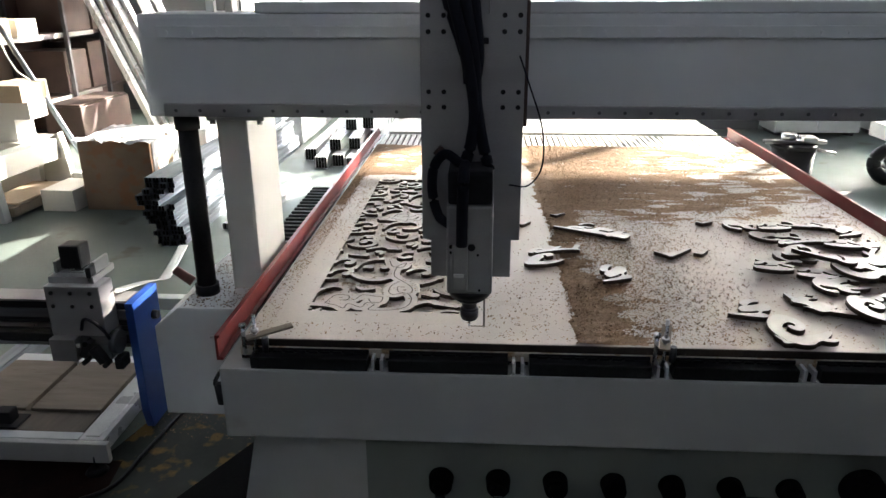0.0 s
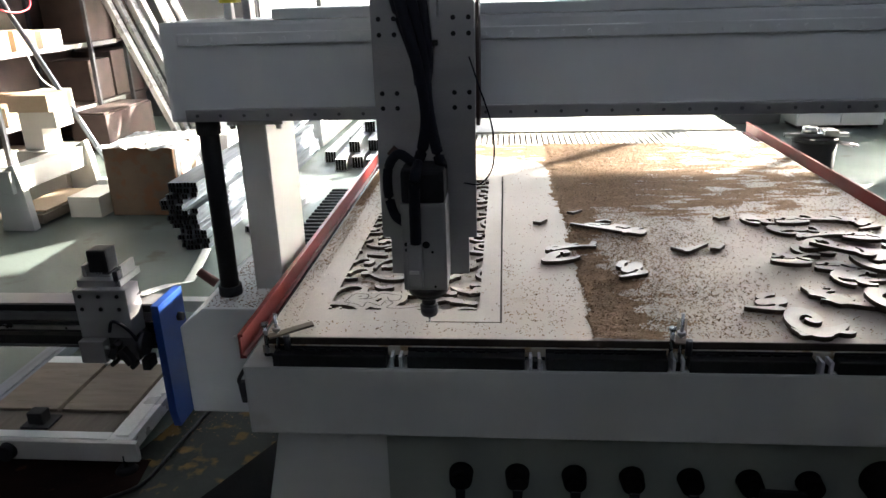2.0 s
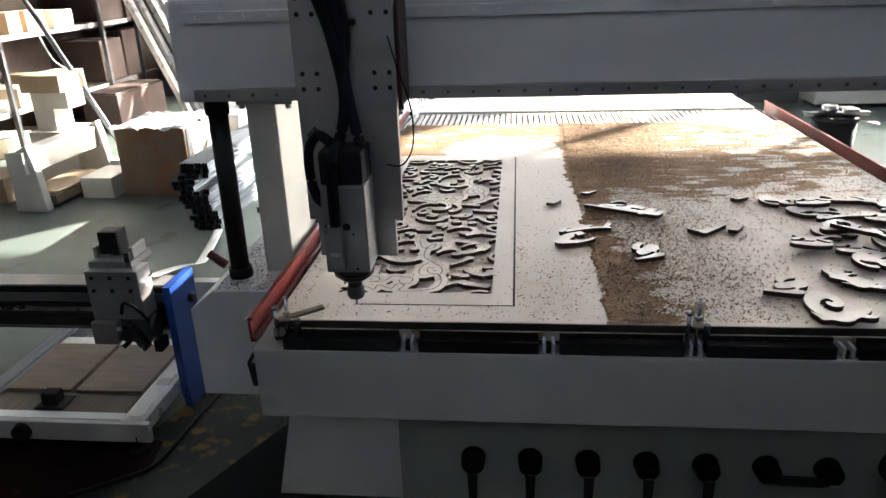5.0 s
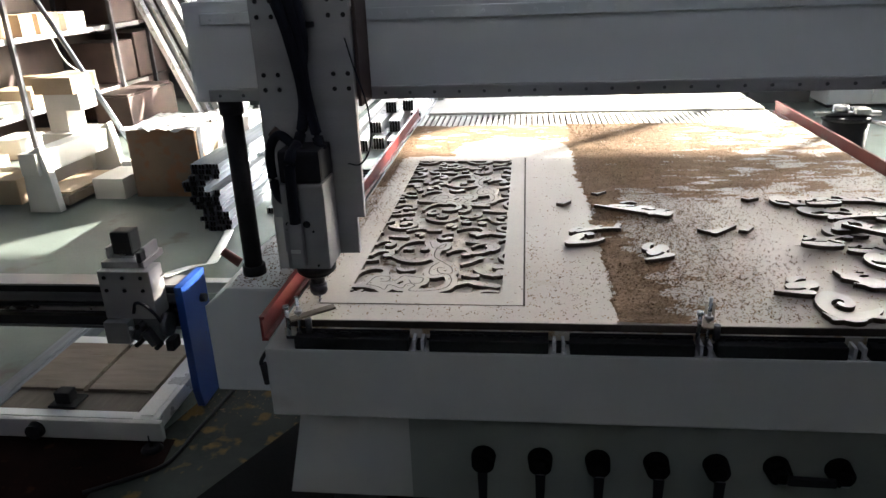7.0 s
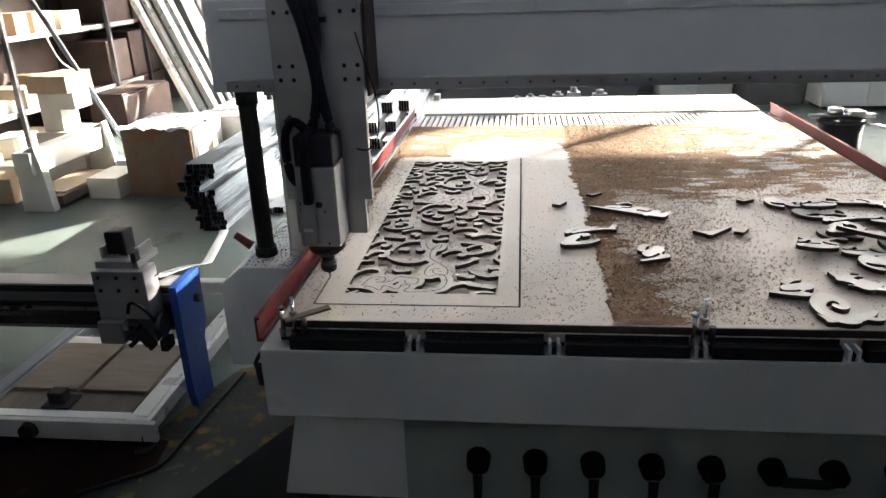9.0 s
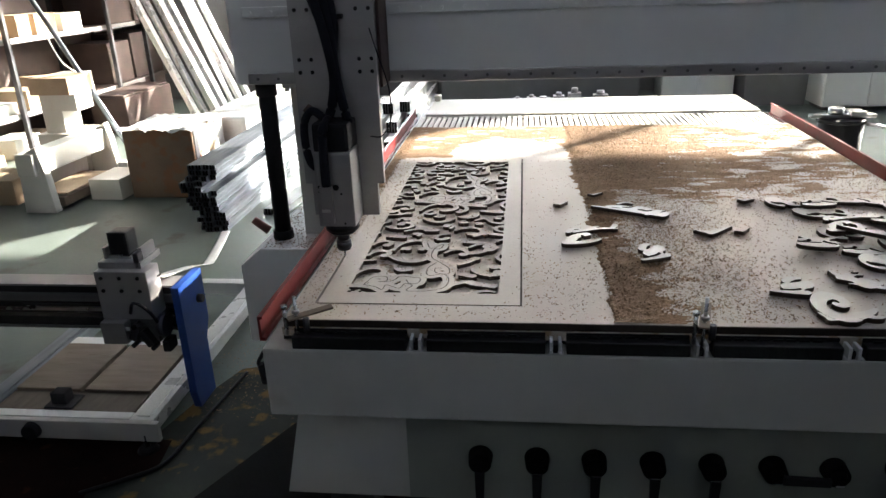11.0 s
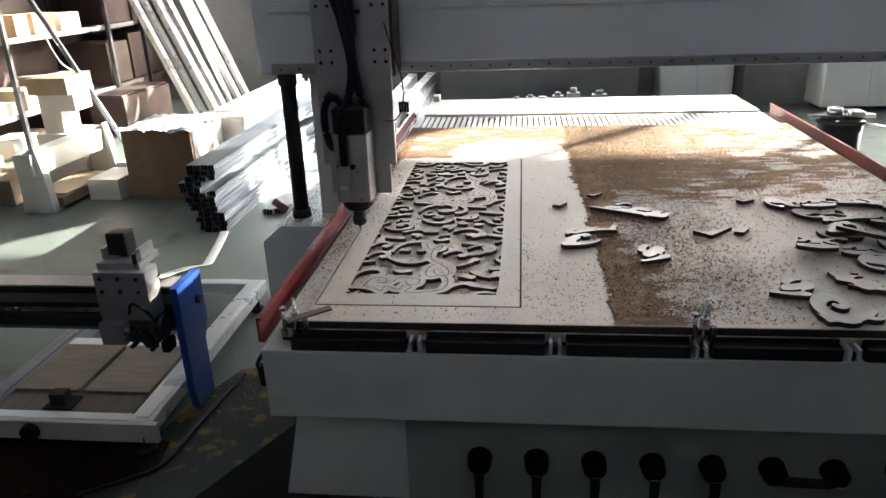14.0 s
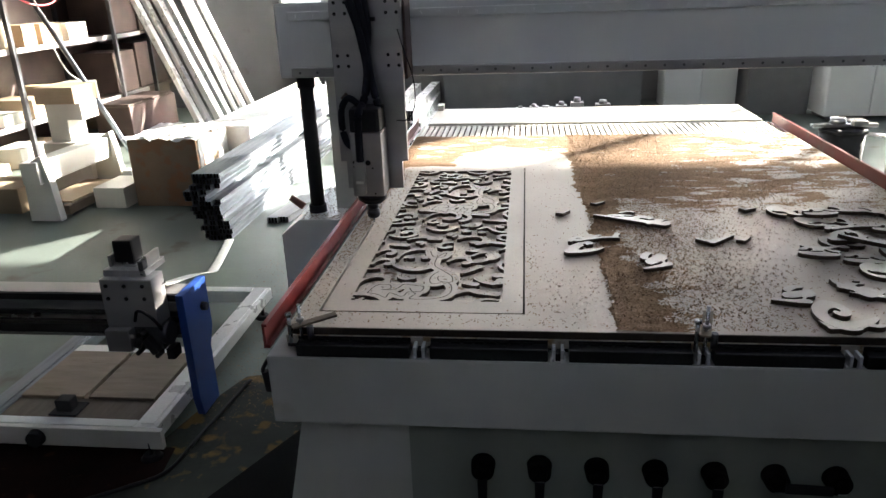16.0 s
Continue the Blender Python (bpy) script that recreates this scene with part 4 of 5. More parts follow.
    body, notch = {
        "fish": ([stroke(-0.124, -0.012, 1, 0.246, 0, 0, 0.009, 0.036), stroke(-0.07, 0.0, 28, 0.09, -8, -14, 0.014, 0.040), stroke(0.0, 0.012, 35, 0.12, -10, -46, 0.034, 0.016),
                  stroke(0.08, 0.0, 60, 0.07, -20, -60, 0.034, 0.012), stroke(-0.045, 0.035, 70, 0.05, -20, -60, 0.016, 0.010)],
                 [stroke(-0.02, 0.012, -10, 0.06, 30, 60, 0.008, 0.012), stroke(0.055, 0.002, 15, 0.05, 20, 50, 0.007, 0.012), stroke(0.11, 0.020, 10, 0.04, 10, 40, 0.007, 0.011)]),
        "hook": ([stroke(-0.105, -0.02, -22, 0.115, 4, 12, 0.030, 0.010), stroke(-0.085, -0.018, 62, 0.085, -16, -8, 0.036, 0.026), stroke(-0.045, 0.045, 5, 0.140, -1, -8, 0.022, 0.011),
                  stroke(0.085, 0.040, 40, 0.028, 0, 10, 0.016, 0.020), stroke(-0.06, 0.045, 60, 0.06, -20, -50, 0.018, 0.011), stroke(0.02, 0.045, 60, 0.035, -20, -60, 0.016, 0.010)],
                 [stroke(-0.05, -0.012, 30, 0.03, 20, 40, 0.006, 0.009)]),
        "step": ([stroke(-0.055, -0.045, 6, 0.10, 1, 3, 0.010, 0.024), stroke(-0.015, -0.01, 20, 0.06, 4, 4, 0.040, 0.046), stroke(-0.02, 0.02, 60, 0.045, -10, -40, 0.030, 0.016), stroke(0.02, -0.03, 80, 0.05, 0, -20, 0.026, 0.030)],
                 [stroke(-0.03, -0.030, 5, 0.055, 4, 20, 0.006, 0.010)]),
        "chevron": ([stroke(-0.065, 0.012, -34, 0.05, 2, 8, 0.005, 0.024), stroke(-0.028, -0.016, 26, 0.095, 2, -2, 0.026, 0.006)], []),
        "disc": ([stroke(0.010, 0.045, 185, 0.17, 16, 26, 0.040, 0.036), stroke(0.02, -0.052, 12, 0.085, 2, 10, 0.034, 0.012), stroke(0.05, -0.045, -35, 0.05, 10, 40, 0.022, 0.008),
                  stroke(0.010, 0.045, -10, 0.085, -25, -80, 0.036, 0.018)], []),
        "oval": ([stroke(-0.055, 0.0, -16, 0.11, 4, 6, 0.024, 0.036), stroke(-0.04, 0.02, 12, 0.075, -3, -6, 0.030, 0.036), stroke(0.03, 0.0, 40, 0.045, -12, -50, 0.032, 0.012)],
                 [stroke(-0.055, 0.012, -5, 0.045, 6, 50, 0.008, 0.013), stroke(0.062, 0.0, 165, 0.035, 0, -50, 0.008, 0.012)]),
        "bird": ([stroke(-0.062, 0.03, -50, 0.05, 6, 20, 0.010, 0.024), stroke(-0.035, -0.004, 4, 0.09, -6, -10, 0.026, 0.036), stroke(-0.01, 0.008, 70, 0.045, -20, -50, 0.034, 0.018), stroke(0.035, -0.012, -30, 0.06, 20, 70, 0.028, 0.012),
                  stroke(0.01, -0.01, -60, 0.05, 8, 40, 0.028, 0.010)],
                 [stroke(-0.012, 0.030, 0, 0.034, 6, 20, 0.008, 0.012)]),
        "scroll": ([stroke(0.012, -0.022, 178, 0.13, -14, -58, 0.020, 0.034), stroke(-0.02, 0.022, 10, 0.07, -14, -16, 0.036, 0.028), stroke(0.03, 0.0, -40, 0.05, 10, 40, 0.028, 0.010), stroke(0.035, 0.012, 50, 0.035, -20, -60, 0.020, 0.008)],
                   [stroke(0.002, -0.010, 175, 0.035, -10, -70, 0.007, 0.011)]),
        "wing": ([stroke(-0.10, 0.010, -10, 0.19, 1, 2, 0.006, 0.034), stroke(0.02, 0.0, 30, 0.075, -10, -20, 0.034, 0.026), stroke(0.06, 0.0, -60, 0.07, 20, 70, 0.032, 0.012), stroke(-0.02, 0.004, 100, 0.055, 10, 60, 0.026, 0.012)],
                 [stroke(0.035, 0.022, -10, 0.05, -10, -50, 0.007, 0.012), stroke(-0.005, 0.020, -40, 0.03, 20, 60, 0.006, 0.009)]),
    }[kind]
    xs, ys = np.arange(-0.15, 0.1501, 0.0022), np.arange(-0.10, 0.1001, 0.0022)
    d = field([v * np.array((1, 1, 1 if kind == "disc" else 0.88)) for v in body], xs, ys)
    if notch:
        d = np.maximum(d, -field(notch, xs, ys))
    return slab(d, xs, ys, 0.0, 0.0115, "scroll_offcut", "mdf_clean")


OFF = {k: offcut_mesh(k) for k in ("fish", "hook", "step", "chevron", "disc", "oval", "bird", "scroll", "wing")}
LOOSE = [(1.184, 0.790, -26, "fish", 0), (1.060, 0.545, 20, "hook", 0), (1.200, 0.425, 12, "step", 0), (1.412, 0.592, 4, "chevron", 0), (1.493, 0.212, -22, "step", 0), (1.548, 0.108, 4, "disc", 0),
         (1.645, 0.258, -22, "bird", 0), (1.665, 0.850, -8, "scroll", 0), (1.765, 0.810, 10, "oval", 1), (1.735, 0.745, 30, "scroll", 0), (1.880, 0.868, 4, "wing", 0), (1.985, 0.826, 12, "step", 0)]
PILE = [(1.845, 0.735, -14, "wing", 0), (1.635, 0.460, -4, "oval", 1), (1.680, 0.525, -12, "chevron", 0), (1.730, 0.560, 8, "scroll", 0), (1.800, 0.620, 16, "hook", 1), (1.905, 0.655, -6, "oval", 1), (1.970, 0.700, 25, "bird", 0),
        (1.790, 0.530, -30, "wing", 2), (1.745, 0.440, -6, "oval", 0), (1.850, 0.470, 10, "disc", 1), (1.745, 0.350, -12, "scroll", 0), (1.840, 0.385, -8, "hook", 0), (1.940, 0.520, 40, "disc", 0), (1.700, 0.205, -10, "wing", 0),
        (1.775, 0.205, 20, "disc", 1), (1.870, 0.270, 30, "oval", 0), (1.960, 0.340, -40, "scroll", 1), (2.010, 0.560, 70, "hook", 0), (1.955, 0.180, 10, "bird", 0), (1.880, 0.120, -25, "wing", 0), (2.030, 0.420, 15, "oval", 0)]
for x, y, a, k, lvl in LOOSE + PILE:
    o = new("scroll_offcut", OFF[k])
    o.matrix_basis = pose(x, y, ZT + 0.0012 + lvl * 0.0120, rng.uniform(-0.4, 0.4), rng.uniform(-0.4, 0.4), a) @ Matrix.Diagonal((0.95, 1.15, 1, 1) if k in ("fish", "hook", "chevron") else (0.80, 1.12, 1, 1))
    tagged(o, "pale curved MDF scroll offcut lying " + ("on other offcuts" if lvl else "on the sheet"), "offcut", "cut-out scroll offcuts")
for x, y, a in ((1.105, 0.955, 10), (0.985, 0.850, 20), (1.575, 0.885, -5), (1.490, 0.598, 20), (1.535, 0.040, -28)):
    o = new("scroll_offcut", OFF["chevron"])
    o.matrix_basis = pose(x, y, ZT + 0.0012, 0, 0, a) @ Matrix.Diagonal((0.45 if y > 0.1 else 0.7, 0.45 if y > 0.1 else 0.8, 1, 1))
    tagged(o, "small sliver of cut MDF on the sheet", "offcut", "cut-out scroll offcuts")


flakes("floor_chips", 2600, 31, lambda x, y: 0.25 + 0.75 * np.clip(1 - abs(x + 0.25) / 0.5, 0, 1), 0.0042, (0.004, 0.011), "scattered wood chips on the floor beside the bed", (-0.75, 0.24, 0.85, 2.6))


# ---- clamps ----
def clamp(x, y, turn, tall):
    c = thing("hold_down_clamp", (x, y, 0.842), "steel hold-down clamp with long bolt on the bed edge", "clamp", "bed clamps")
    bm = rod(B(), (x, y, 0.83), (x, y, 0.83 + tall), 0.0042, 0.0042, 10)
    rod(bm, (x, y, 0.893), (x, y, 0.902), 0.009, 0.009, 6)
    part("bolt", bm, M["steel"], c, "threaded steel bolt")
    m = Matrix.Rotation(radians(turn), 4, "Z") @ Matrix.Rotation(radians(-6), 4, "Y")
    bm = box(B(), x - 0.02, x + 0.085, y - 0.011, y + 0.011, 0.881, 0.886, 0.0015, 0, None)
    bmesh.ops.rotate(bm, cent=(x, y, 0.885), matrix=m.to_3x3(), verts=bm.verts)
    part("strap", bm, M["ply"], c)
    bm = rod(B(), (x - 0.022, y - 0.012, 0.843), (x - 0.022, y - 0.012, 0.915), 0.005, 0.005, 8)
    rod(bm, (x - 0.022, y - 0.012, 0.910), (x - 0.022, y - 0.012, 0.918), 0.008, 0.008, 6)
    part("support_screw", bm, M["steel"], c)
    rodm = rod(B(), (x + 0.02, y + 0.005, 0.842), (x + 0.02, y + 0.005, 0.878), 0.008, 0.008, 6)
    part("spacer_nut", rodm, M["dark_steel"], c)


clamp(0.345, 0.004, 28, 0.105)
clamp(1.245, 0.004, 75, 0.115)

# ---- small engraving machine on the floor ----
# Thin dark sheet on the floor; shade before the engraver is in its colour.
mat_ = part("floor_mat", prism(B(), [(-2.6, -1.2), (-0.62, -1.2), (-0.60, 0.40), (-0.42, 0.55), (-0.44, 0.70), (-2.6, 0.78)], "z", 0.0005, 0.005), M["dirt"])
tagged(mat_, "reddish-brown stained floor patch, shade under the engraver put in its colour", "floor board")
# Stained patch whose colour is darkened for the shade by plate and bed.
tagged(part("floor_patch", prism(B(), [(-0.62, 0.36), (0.24, 0.30), (0.24, 1.05), (-0.10, 1.30), (-0.36, 1.22), (-0.46, 0.95), (-0.52, 0.72)], "z", 0.0004, 0.003), M["shaded_grime"]), "grimy green floor with yellow dust stains, darkened for shade by the machines", "floor", kind="structure")
bm = tube(B(), [(-0.325, 1.18, 0.011), (-0.345, 1.02, 0.010), (-0.377, 0.755, 0.010), (-0.402, 0.56, 0.010), (-0.50, 0.47, 0.010), (-0.62, 0.39, 0.010)], 0.007, 8)
tagged(part("floor_cable", bm, M["black"]), "black cable lying on the grimy floor", "cable")
# Added black sheet: the dark by the bed, stretched east to soak up bounced sun.
tagged(part("rubber_mat", prism(B(), [(-0.60, -0.36), (3.5, -0.36), (3.5, 0.84), (0.0, 0.84)], "z", 0.0005, 0.006), M["mat_black"]), "black sheet added on the floor for the dark under the bed", "mat")
eng = thing("engraving_machine", (-0.84, 1.2, 0.006), "small grey engraving machine with black beam and blue end plate", "machine")
for x0, x1, y0, y1 in ((-1.22, -1.13, 0.656, 1.92), (-0.56, -0.47, 0.656, 1.92)):
    bm = box(B(), x0, x1, y0, y1, 0.065, 0.122, 0.005)
    box(bm, x0 + 0.02, x1 - 0.02, y0 + 0.02, y1 - 0.02, 0.121, 0.127, 0.002)
    # Right bar takes the bright copy for the sun on it; left stays plain.
    part("side_bar", bm, M["alu_bright"] if x0 > -1 else M["alu"], eng, "aluminium frame bar")
for y0, y1 in ((0.656, 0.70), (1.20, 1.26), (1.86, 1.92)):
    part("cross_bar", box(B(), -1.13, -0.56, y0, y1, 0.06, 0.124, 0.005), M["paint"], eng)
part("front_rail", box(B(), -1.5, -0.445, 0.632, 0.655, 0.045, 0.122, 0.004), M["base_white"], eng)
for x0, x1 in ((-1.125, -0.86), (-0.84, -0.57)):
    part("table_board", box(B(), x0, x1, 0.835, 1.195, 0.10, 0.128, 0.003), M["ply"], eng, "plywood table board, stained")
part("front_board", box(B(), -1.125, -0.57, 0.705, 0.830, 0.095, 0.120, 0.003), M["dark_ply"], eng, "dark stained front board")
for x, y in ((-1.17, 0.66), (-0.50, 0.64), (-1.17, 1.88), (-0.485, 1.80)):
    bm = rod(B(), (x, y, 0.006), (x, y, 0.022), 0.04, 0.028, 18)
    rod(bm, (x, y, 0.02), (x, y, 0.07), 0.009, 0.009, 10)
    part("levelling_foot", bm, M["black"], eng)
for z0, z1, y0 in ((0.345, 0.395, 0.93), (0.405, 0.450, 0.94), (0.46, 0.525, 0.93)):
    part("beam", box(B(), -2.2, -0.435, y0, y0 + 0.09, z0, z1, 0.004), M["black_paint"], eng, "black anodised slotted beam")
part("beam_rail", box(B(), -2.2, -0.44, 0.922, 0.932, 0.425, 0.440, 0.001), M["steel"], eng)
part("beam_face", box(B(), -2.2, -0.44, 0.920, 0.9295, 0.466, 0.500, 0.002), M["dark_alu"], eng, "dull grey slotted beam face")
part("beam_rail", box(B(), -2.2, -0.44, 0.922, 0.932, 0.352, 0.360, 0.001), M["dark_alu"], eng)
part("beam_top", box(B(), -2.2, -0.44, 0.925, 1.02, 0.527, 0.535, 0.001), M["plate"], eng)
bm = prism(B(), [(0.88, 0.545), (1.08, 0.545), (1.08, 0.33), (1.04, 0.26), (1.04, 0.02), (0.90, 0.02), (0.88, 0.10)], "x", -0.435, -0.405, 0.003)
part("end_plate", bm, M["blue"], eng, "blue-painted steel end plate")
bm = rod(B(), (-0.405, 1.02, 0.44), (-0.385, 1.02, 0.44), 0.018, 0.016, 14)
part("bearing_cap", bm, M["dark_steel"], eng)
bm = box(B(), -0.69, -0.49, 0.83, 0.925, 0.44, 0.630, 0.005)
car2 = part("carriage", bm, M["plate"], eng, "grey aluminium carriage block")
part("lower_block", box(B(), -0.69, -0.595, 0.80, 0.925, 0.350, 0.438, 0.006), M["plate"], car2)
part("lower_plate", box(B(), -0.594, -0.49, 0.84, 0.925, 0.340, 0.438, 0.004), M["dark_alu"], car2)
for cx, cz, tilt in ((-0.565, 0.395, 25), (-0.525, 0.37, -30)):
    part("clamp_lug", box(B(), cx - 0.014, cx + 0.014, 0.805, 0.839, cz - 0.034, cz + 0.034, 0.004, 0, Matrix.Rotation(radians(tilt), 4, "Y")), M["dark_steel"], car2)
for cx, cz in ((-0.575, 0.345), (-0.50, 0.335), (-0.56, 0.42)):
    part("clamp_screw", rod(B(), (cx, 0.84, cz), (cx, 0.80, cz), 0.010, 0.009, 12), M["hole"], car2)
for sx in (-0.675, -0.535):
    part("motor_bracket", box(B(), sx, sx + 0.012, 0.89, 0.985, 0.656, 0.70, 0.002), M["plate"], car2)
part("cable_connector", box(B(), -0.555, -0.49, 0.90, 0.935, 0.575, 0.588, 0.003), M["hole"], car2)
part("wire_loop", tube(B(), [(-0.56, 0.80, 0.48), (-0.53, 0.78, 0.53), (-0.50, 0.80, 0.50), (-0.485, 0.84, 0.42), (-0.50, 0.86, 0.34)], 0.006, 8), M["cable"], car2)
part("limit_switch", box(B(), -0.485, -0.455, 0.84, 0.90, 0.30, 0.345, 0.004), M["black"], car2)
part("side_gear", rod(B(), (-0.49, 0.87, 0.40), (-0.465, 0.87, 0.40), 0.045, 0.045, 18), M["dark_steel"], car2)
part("label_bar", box(B(), -0.67, -0.58, 0.806, 0.811, 0.405, 0.418), M["plastic"], car2)
for i in range(3):
    for z in (0.605, 0.555):
        part("bolt", rod(B(), (-0.665 + 0.07 * i, 0.831, z), (-0.665 + 0.07 * i, 0.826, z), 0.008, 0.007, 10), M["hole"], car2)
part("motor_plate", box(B(), -0.685, -0.52, 0.86, 1.01, 0.630, 0.655, 0.003), M["plate"], car2)
bm = box(B(), -0.655, -0.580, 0.90, 0.975, 0.668, 0.755, 0.010)
part("stepper_motor", bm, M["black_paint"], car2, "black stepper motor")
part("motor_flange", box(B(), -0.66, -0.575, 0.895, 0.98, 0.655, 0.668, 0.004), M["steel"], car2)
part("side_bracket", box(B(), -0.545, -0.525, 0.86, 0.95, 0.630, 0.69, 0.004), M["dark_steel"], car2)
bm = tube(B(), [(-0.52, 0.94, 0.56), (-0.535, 1.25, 0.475), (-0.65, 1.62, 0.33), (-0.855, 2.1, 0.15), (-1.01, 2.6, 0.07), (-1.115, 2.93, 0.02)], 0.030, 8, 8, 0.12)
part("flat_cable", bm, M["plastic"], eng, "white flat drag cable")
bm = box(B(), -0.90, -0.84, 0.72, 0.77, 0.128, 0.180, 0.006)
box(bm, -0.92, -0.81, 0.70, 0.79, 0.126, 0.134, 0.002)
part("stop_block", bm, M["black"], eng)
part("front_knob", rod(B(), (-0.93, 0.632, 0.082), (-0.93, 0.605, 0.082), 0.034, 0.030, 18), M["black"], eng)


# ---- extrusions ----
def profile_mesh(w, h, L, name, cells=2, metal="alu", wall=0.17):
    """Hollow aluminium profile: a tube with inner webs and a ribbed side, along +y from 0 to L."""
    bm = B()
    xs = [w * c / cells for c in range(cells + 1)]
    front = [[bm.verts.new((x, 0, z)) for x in xs] for z in (0, h)]
    rear = [[bm.verts.new((x, L, z)) for x in xs] for z in (0, h)]
    ends = [bm.faces.new((front[0][c], front[0][c + 1], front[1][c + 1], front[1][c])) for c in range(cells)]
    for c in range(cells):
        bm.faces.new((rear[0][c + 1], rear[0][c], rear[1][c], rear[1][c + 1]))
        bm.faces.new((front[1][c], front[1][c + 1], rear[1][c + 1], rear[1][c]))
        bm.faces.new((front[0][c + 1], front[0][c], rear[0][c], rear[0][c + 1]))
    sides = [bm.faces.new((front[0][0], front[1][0], rear[1][0], rear[0][0])), bm.faces.new((front[1][-1], front[0][-1], rear[0][-1], rear[1][-1]))]
    bmesh.ops.inset_individual(bm, faces=ends, thickness=min(w / cells, h) * wall)
    bmesh.ops.translate(bm, verts=list({v for f in ends for v in f.verts}), vec=(0, 0.02, 0))
    # Shallow end cells, coloured black for the dark of a deep hollow.
    for f in ends:
        f.material_index = 1
    bmesh.ops.inset_individual(bm, faces=sides, thickness=h * 0.16, depth=-0.003)
    me = bpy.data.meshes.new(name)
    bm.to_mesh(me)
    bm.free()
    me.materials.append(M[metal]), me.materials.append(M["hole"])
    return me


def bar(me, x, y, z, turn, label, group):
    o = new("aluminium_extrusion", me)
    o.matrix_basis = pose(x, y, z, 0, 0, turn)
    return tagged(o, label, "metal profile", group)


long_a = profile_mesh(0.0475, 0.034, 3.1, "aluminium_extrusion", wall=0.23)
for r in range(13):
    off = -0.02 + 0.05 * (r < 4) - 0.045 * (r in (8, 9)) + rng.uniform(-0.006, 0.006)
    for c in range(4 if r not in (8, 9) else 3):
        bar(long_a, -1.345 + off + c * 0.0485, 2.98 + rng.uniform(-0.025, 0.03) + (0.03 if r > 9 else 0), 0.0005 + r * 0.0345, rng.uniform(-0.1, 0.1),
            "bright silver aluminium extrusion in a floor stack", "stacked aluminium extrusions")
flat_a = profile_mesh(0.075, 0.045, 1.3, "aluminium_extrusion", 3, "dull_alu")
for c in range(2):
    bar(flat_a, -0.99 + c * 0.078, 3.33 + 0.02 * c, 0.0005, -8, "silver aluminium extrusion lying on the floor", "extrusions on the floor")
big_a = profile_mesh(0.11, 0.11, 2.2, "aluminium_extrusion", 4, "alu_bright", 0.31)
for x, y, z, a in ((-0.74, 5.15, 0.0005, 2), (-0.60, 5.25, 0.0005, -1), (-0.44, 5.12, 0.0005, 1), (-0.30, 5.6, 0.0005, 0), (-0.66, 5.45, 0.112, -2), (-0.48, 5.5, 0.112, 3), (-0.33, 5.9, 0.112, 1),
                   (-0.92, 5.5, 0.0005, 0), (-0.58, 5.9, 0.224, 1), (-0.42, 6.0, 0.224, -1)):
    bar(big_a, x, y, z, a, "large white-silver aluminium profile in a loose pile", "pile of large profiles")
for x, y, dx, dy, r in ((-2.85, 6.55, 0, 0, 0.036), (-2.76, 6.60, 0.02, 0.0, 0.030), (-2.63, 6.64, 0.0, 0.05, 0.042), (-2.55, 6.72, 0.04, 0, 0.036), (-2.50, 6.85, 0.15, 0.1, 0.022),
                        (-2.47, 7.05, 0.08, 0.0, 0.030), (-2.38, 7.12, 0.08, 0.1, 0.032)):
    o = part("leaning_bar", box(B(), -r * 1.25, r * 1.25, -r * 0.8, r * 0.8, 0, 3.35, 0.004), M["alu_bright"], None, at=(0, 0, 0))
    top = Vector((x - 1.62 + dx, y + 0.95 + dy, 2.80))
    d = top - Vector((x, y, 0.02))
    o.matrix_basis = Matrix.Translation((x, y, 0.02)) @ d.to_track_quat("Z", "X").to_matrix().to_4x4()
    tagged(o, "long silver aluminium bar leaning against the wall", "metal bar", "leaning bars")
# wrapped long packs behind the stack
for x0, x1, y0, y1, z1 in ((-1.90, -1.46, 4.40, 7.9, 0.50), (-1.45, -1.12, 6.25, 8.2, 0.42)):
    bm = box(B(), x0, x1, y0, y1, 0, z1, 0.02)
    for k in range(4):
        yy = y0 + 0.3 + k * (y1 - y0 - 0.6) / 3
        box(bm, x0 - 0.004, x1 + 0.004, yy, yy + 0.03, 0.002, z1 + 0.004, 0.002)
    tagged(part("wrapped_pack", bm, M["film"]), "long pack of profiles wrapped in white film", "package", "wrapped packs")

# ---- carton, frames and shelves along the west wall ----
bx = thing("carton", (-1.92, 4.05, 0), "stained brown cardboard box with torn plastic on top", "box")
part("box_body", box(B(), -2.20, -1.645, 3.75, 4.35, 0.0, 0.535, 0.012), M["carton"], bx)
bm = bmesh.new()
bmesh.ops.create_grid(bm, x_segments=26, y_segments=24, size=0.5)
for v in bm.verts:
    x, y = v.co.x, v.co.y
    v.co = Vector((-1.92 + x * 0.60, 4.05 + y * 0.66, 0.540 + 0.030 * abs(noise.noise((x * 7, y * 7, 0))) + 0.008 * noise.noise((x * 19, y * 17, 3)) ** 2))
    if max(abs(x), abs(y)) > 0.49:
        v.co.z -= 0.05 * abs(noise.noise((x * 9, y * 9, 5)))
part("torn_wrap", bm, M["film"], bx, "crumpled white packing film")
part("side_wrap", box(B(), -1.6445, -1.638, 3.78, 4.33, 0.12, 0.53, 0.002), M["film"], bx, "white film with red print")
part("red_print", prism(B(), [(3.82, 0.20), (3.92, 0.17), (3.97, 0.33), (3.90, 0.46), (3.84, 0.40)], "x", -1.6378, -1.636), M["print"], bx)
part("tape", box(B(), -1.637, -1.635, 4.02, 4.12, 0.05, 0.536, 0.001), M["carton_light"], bx)


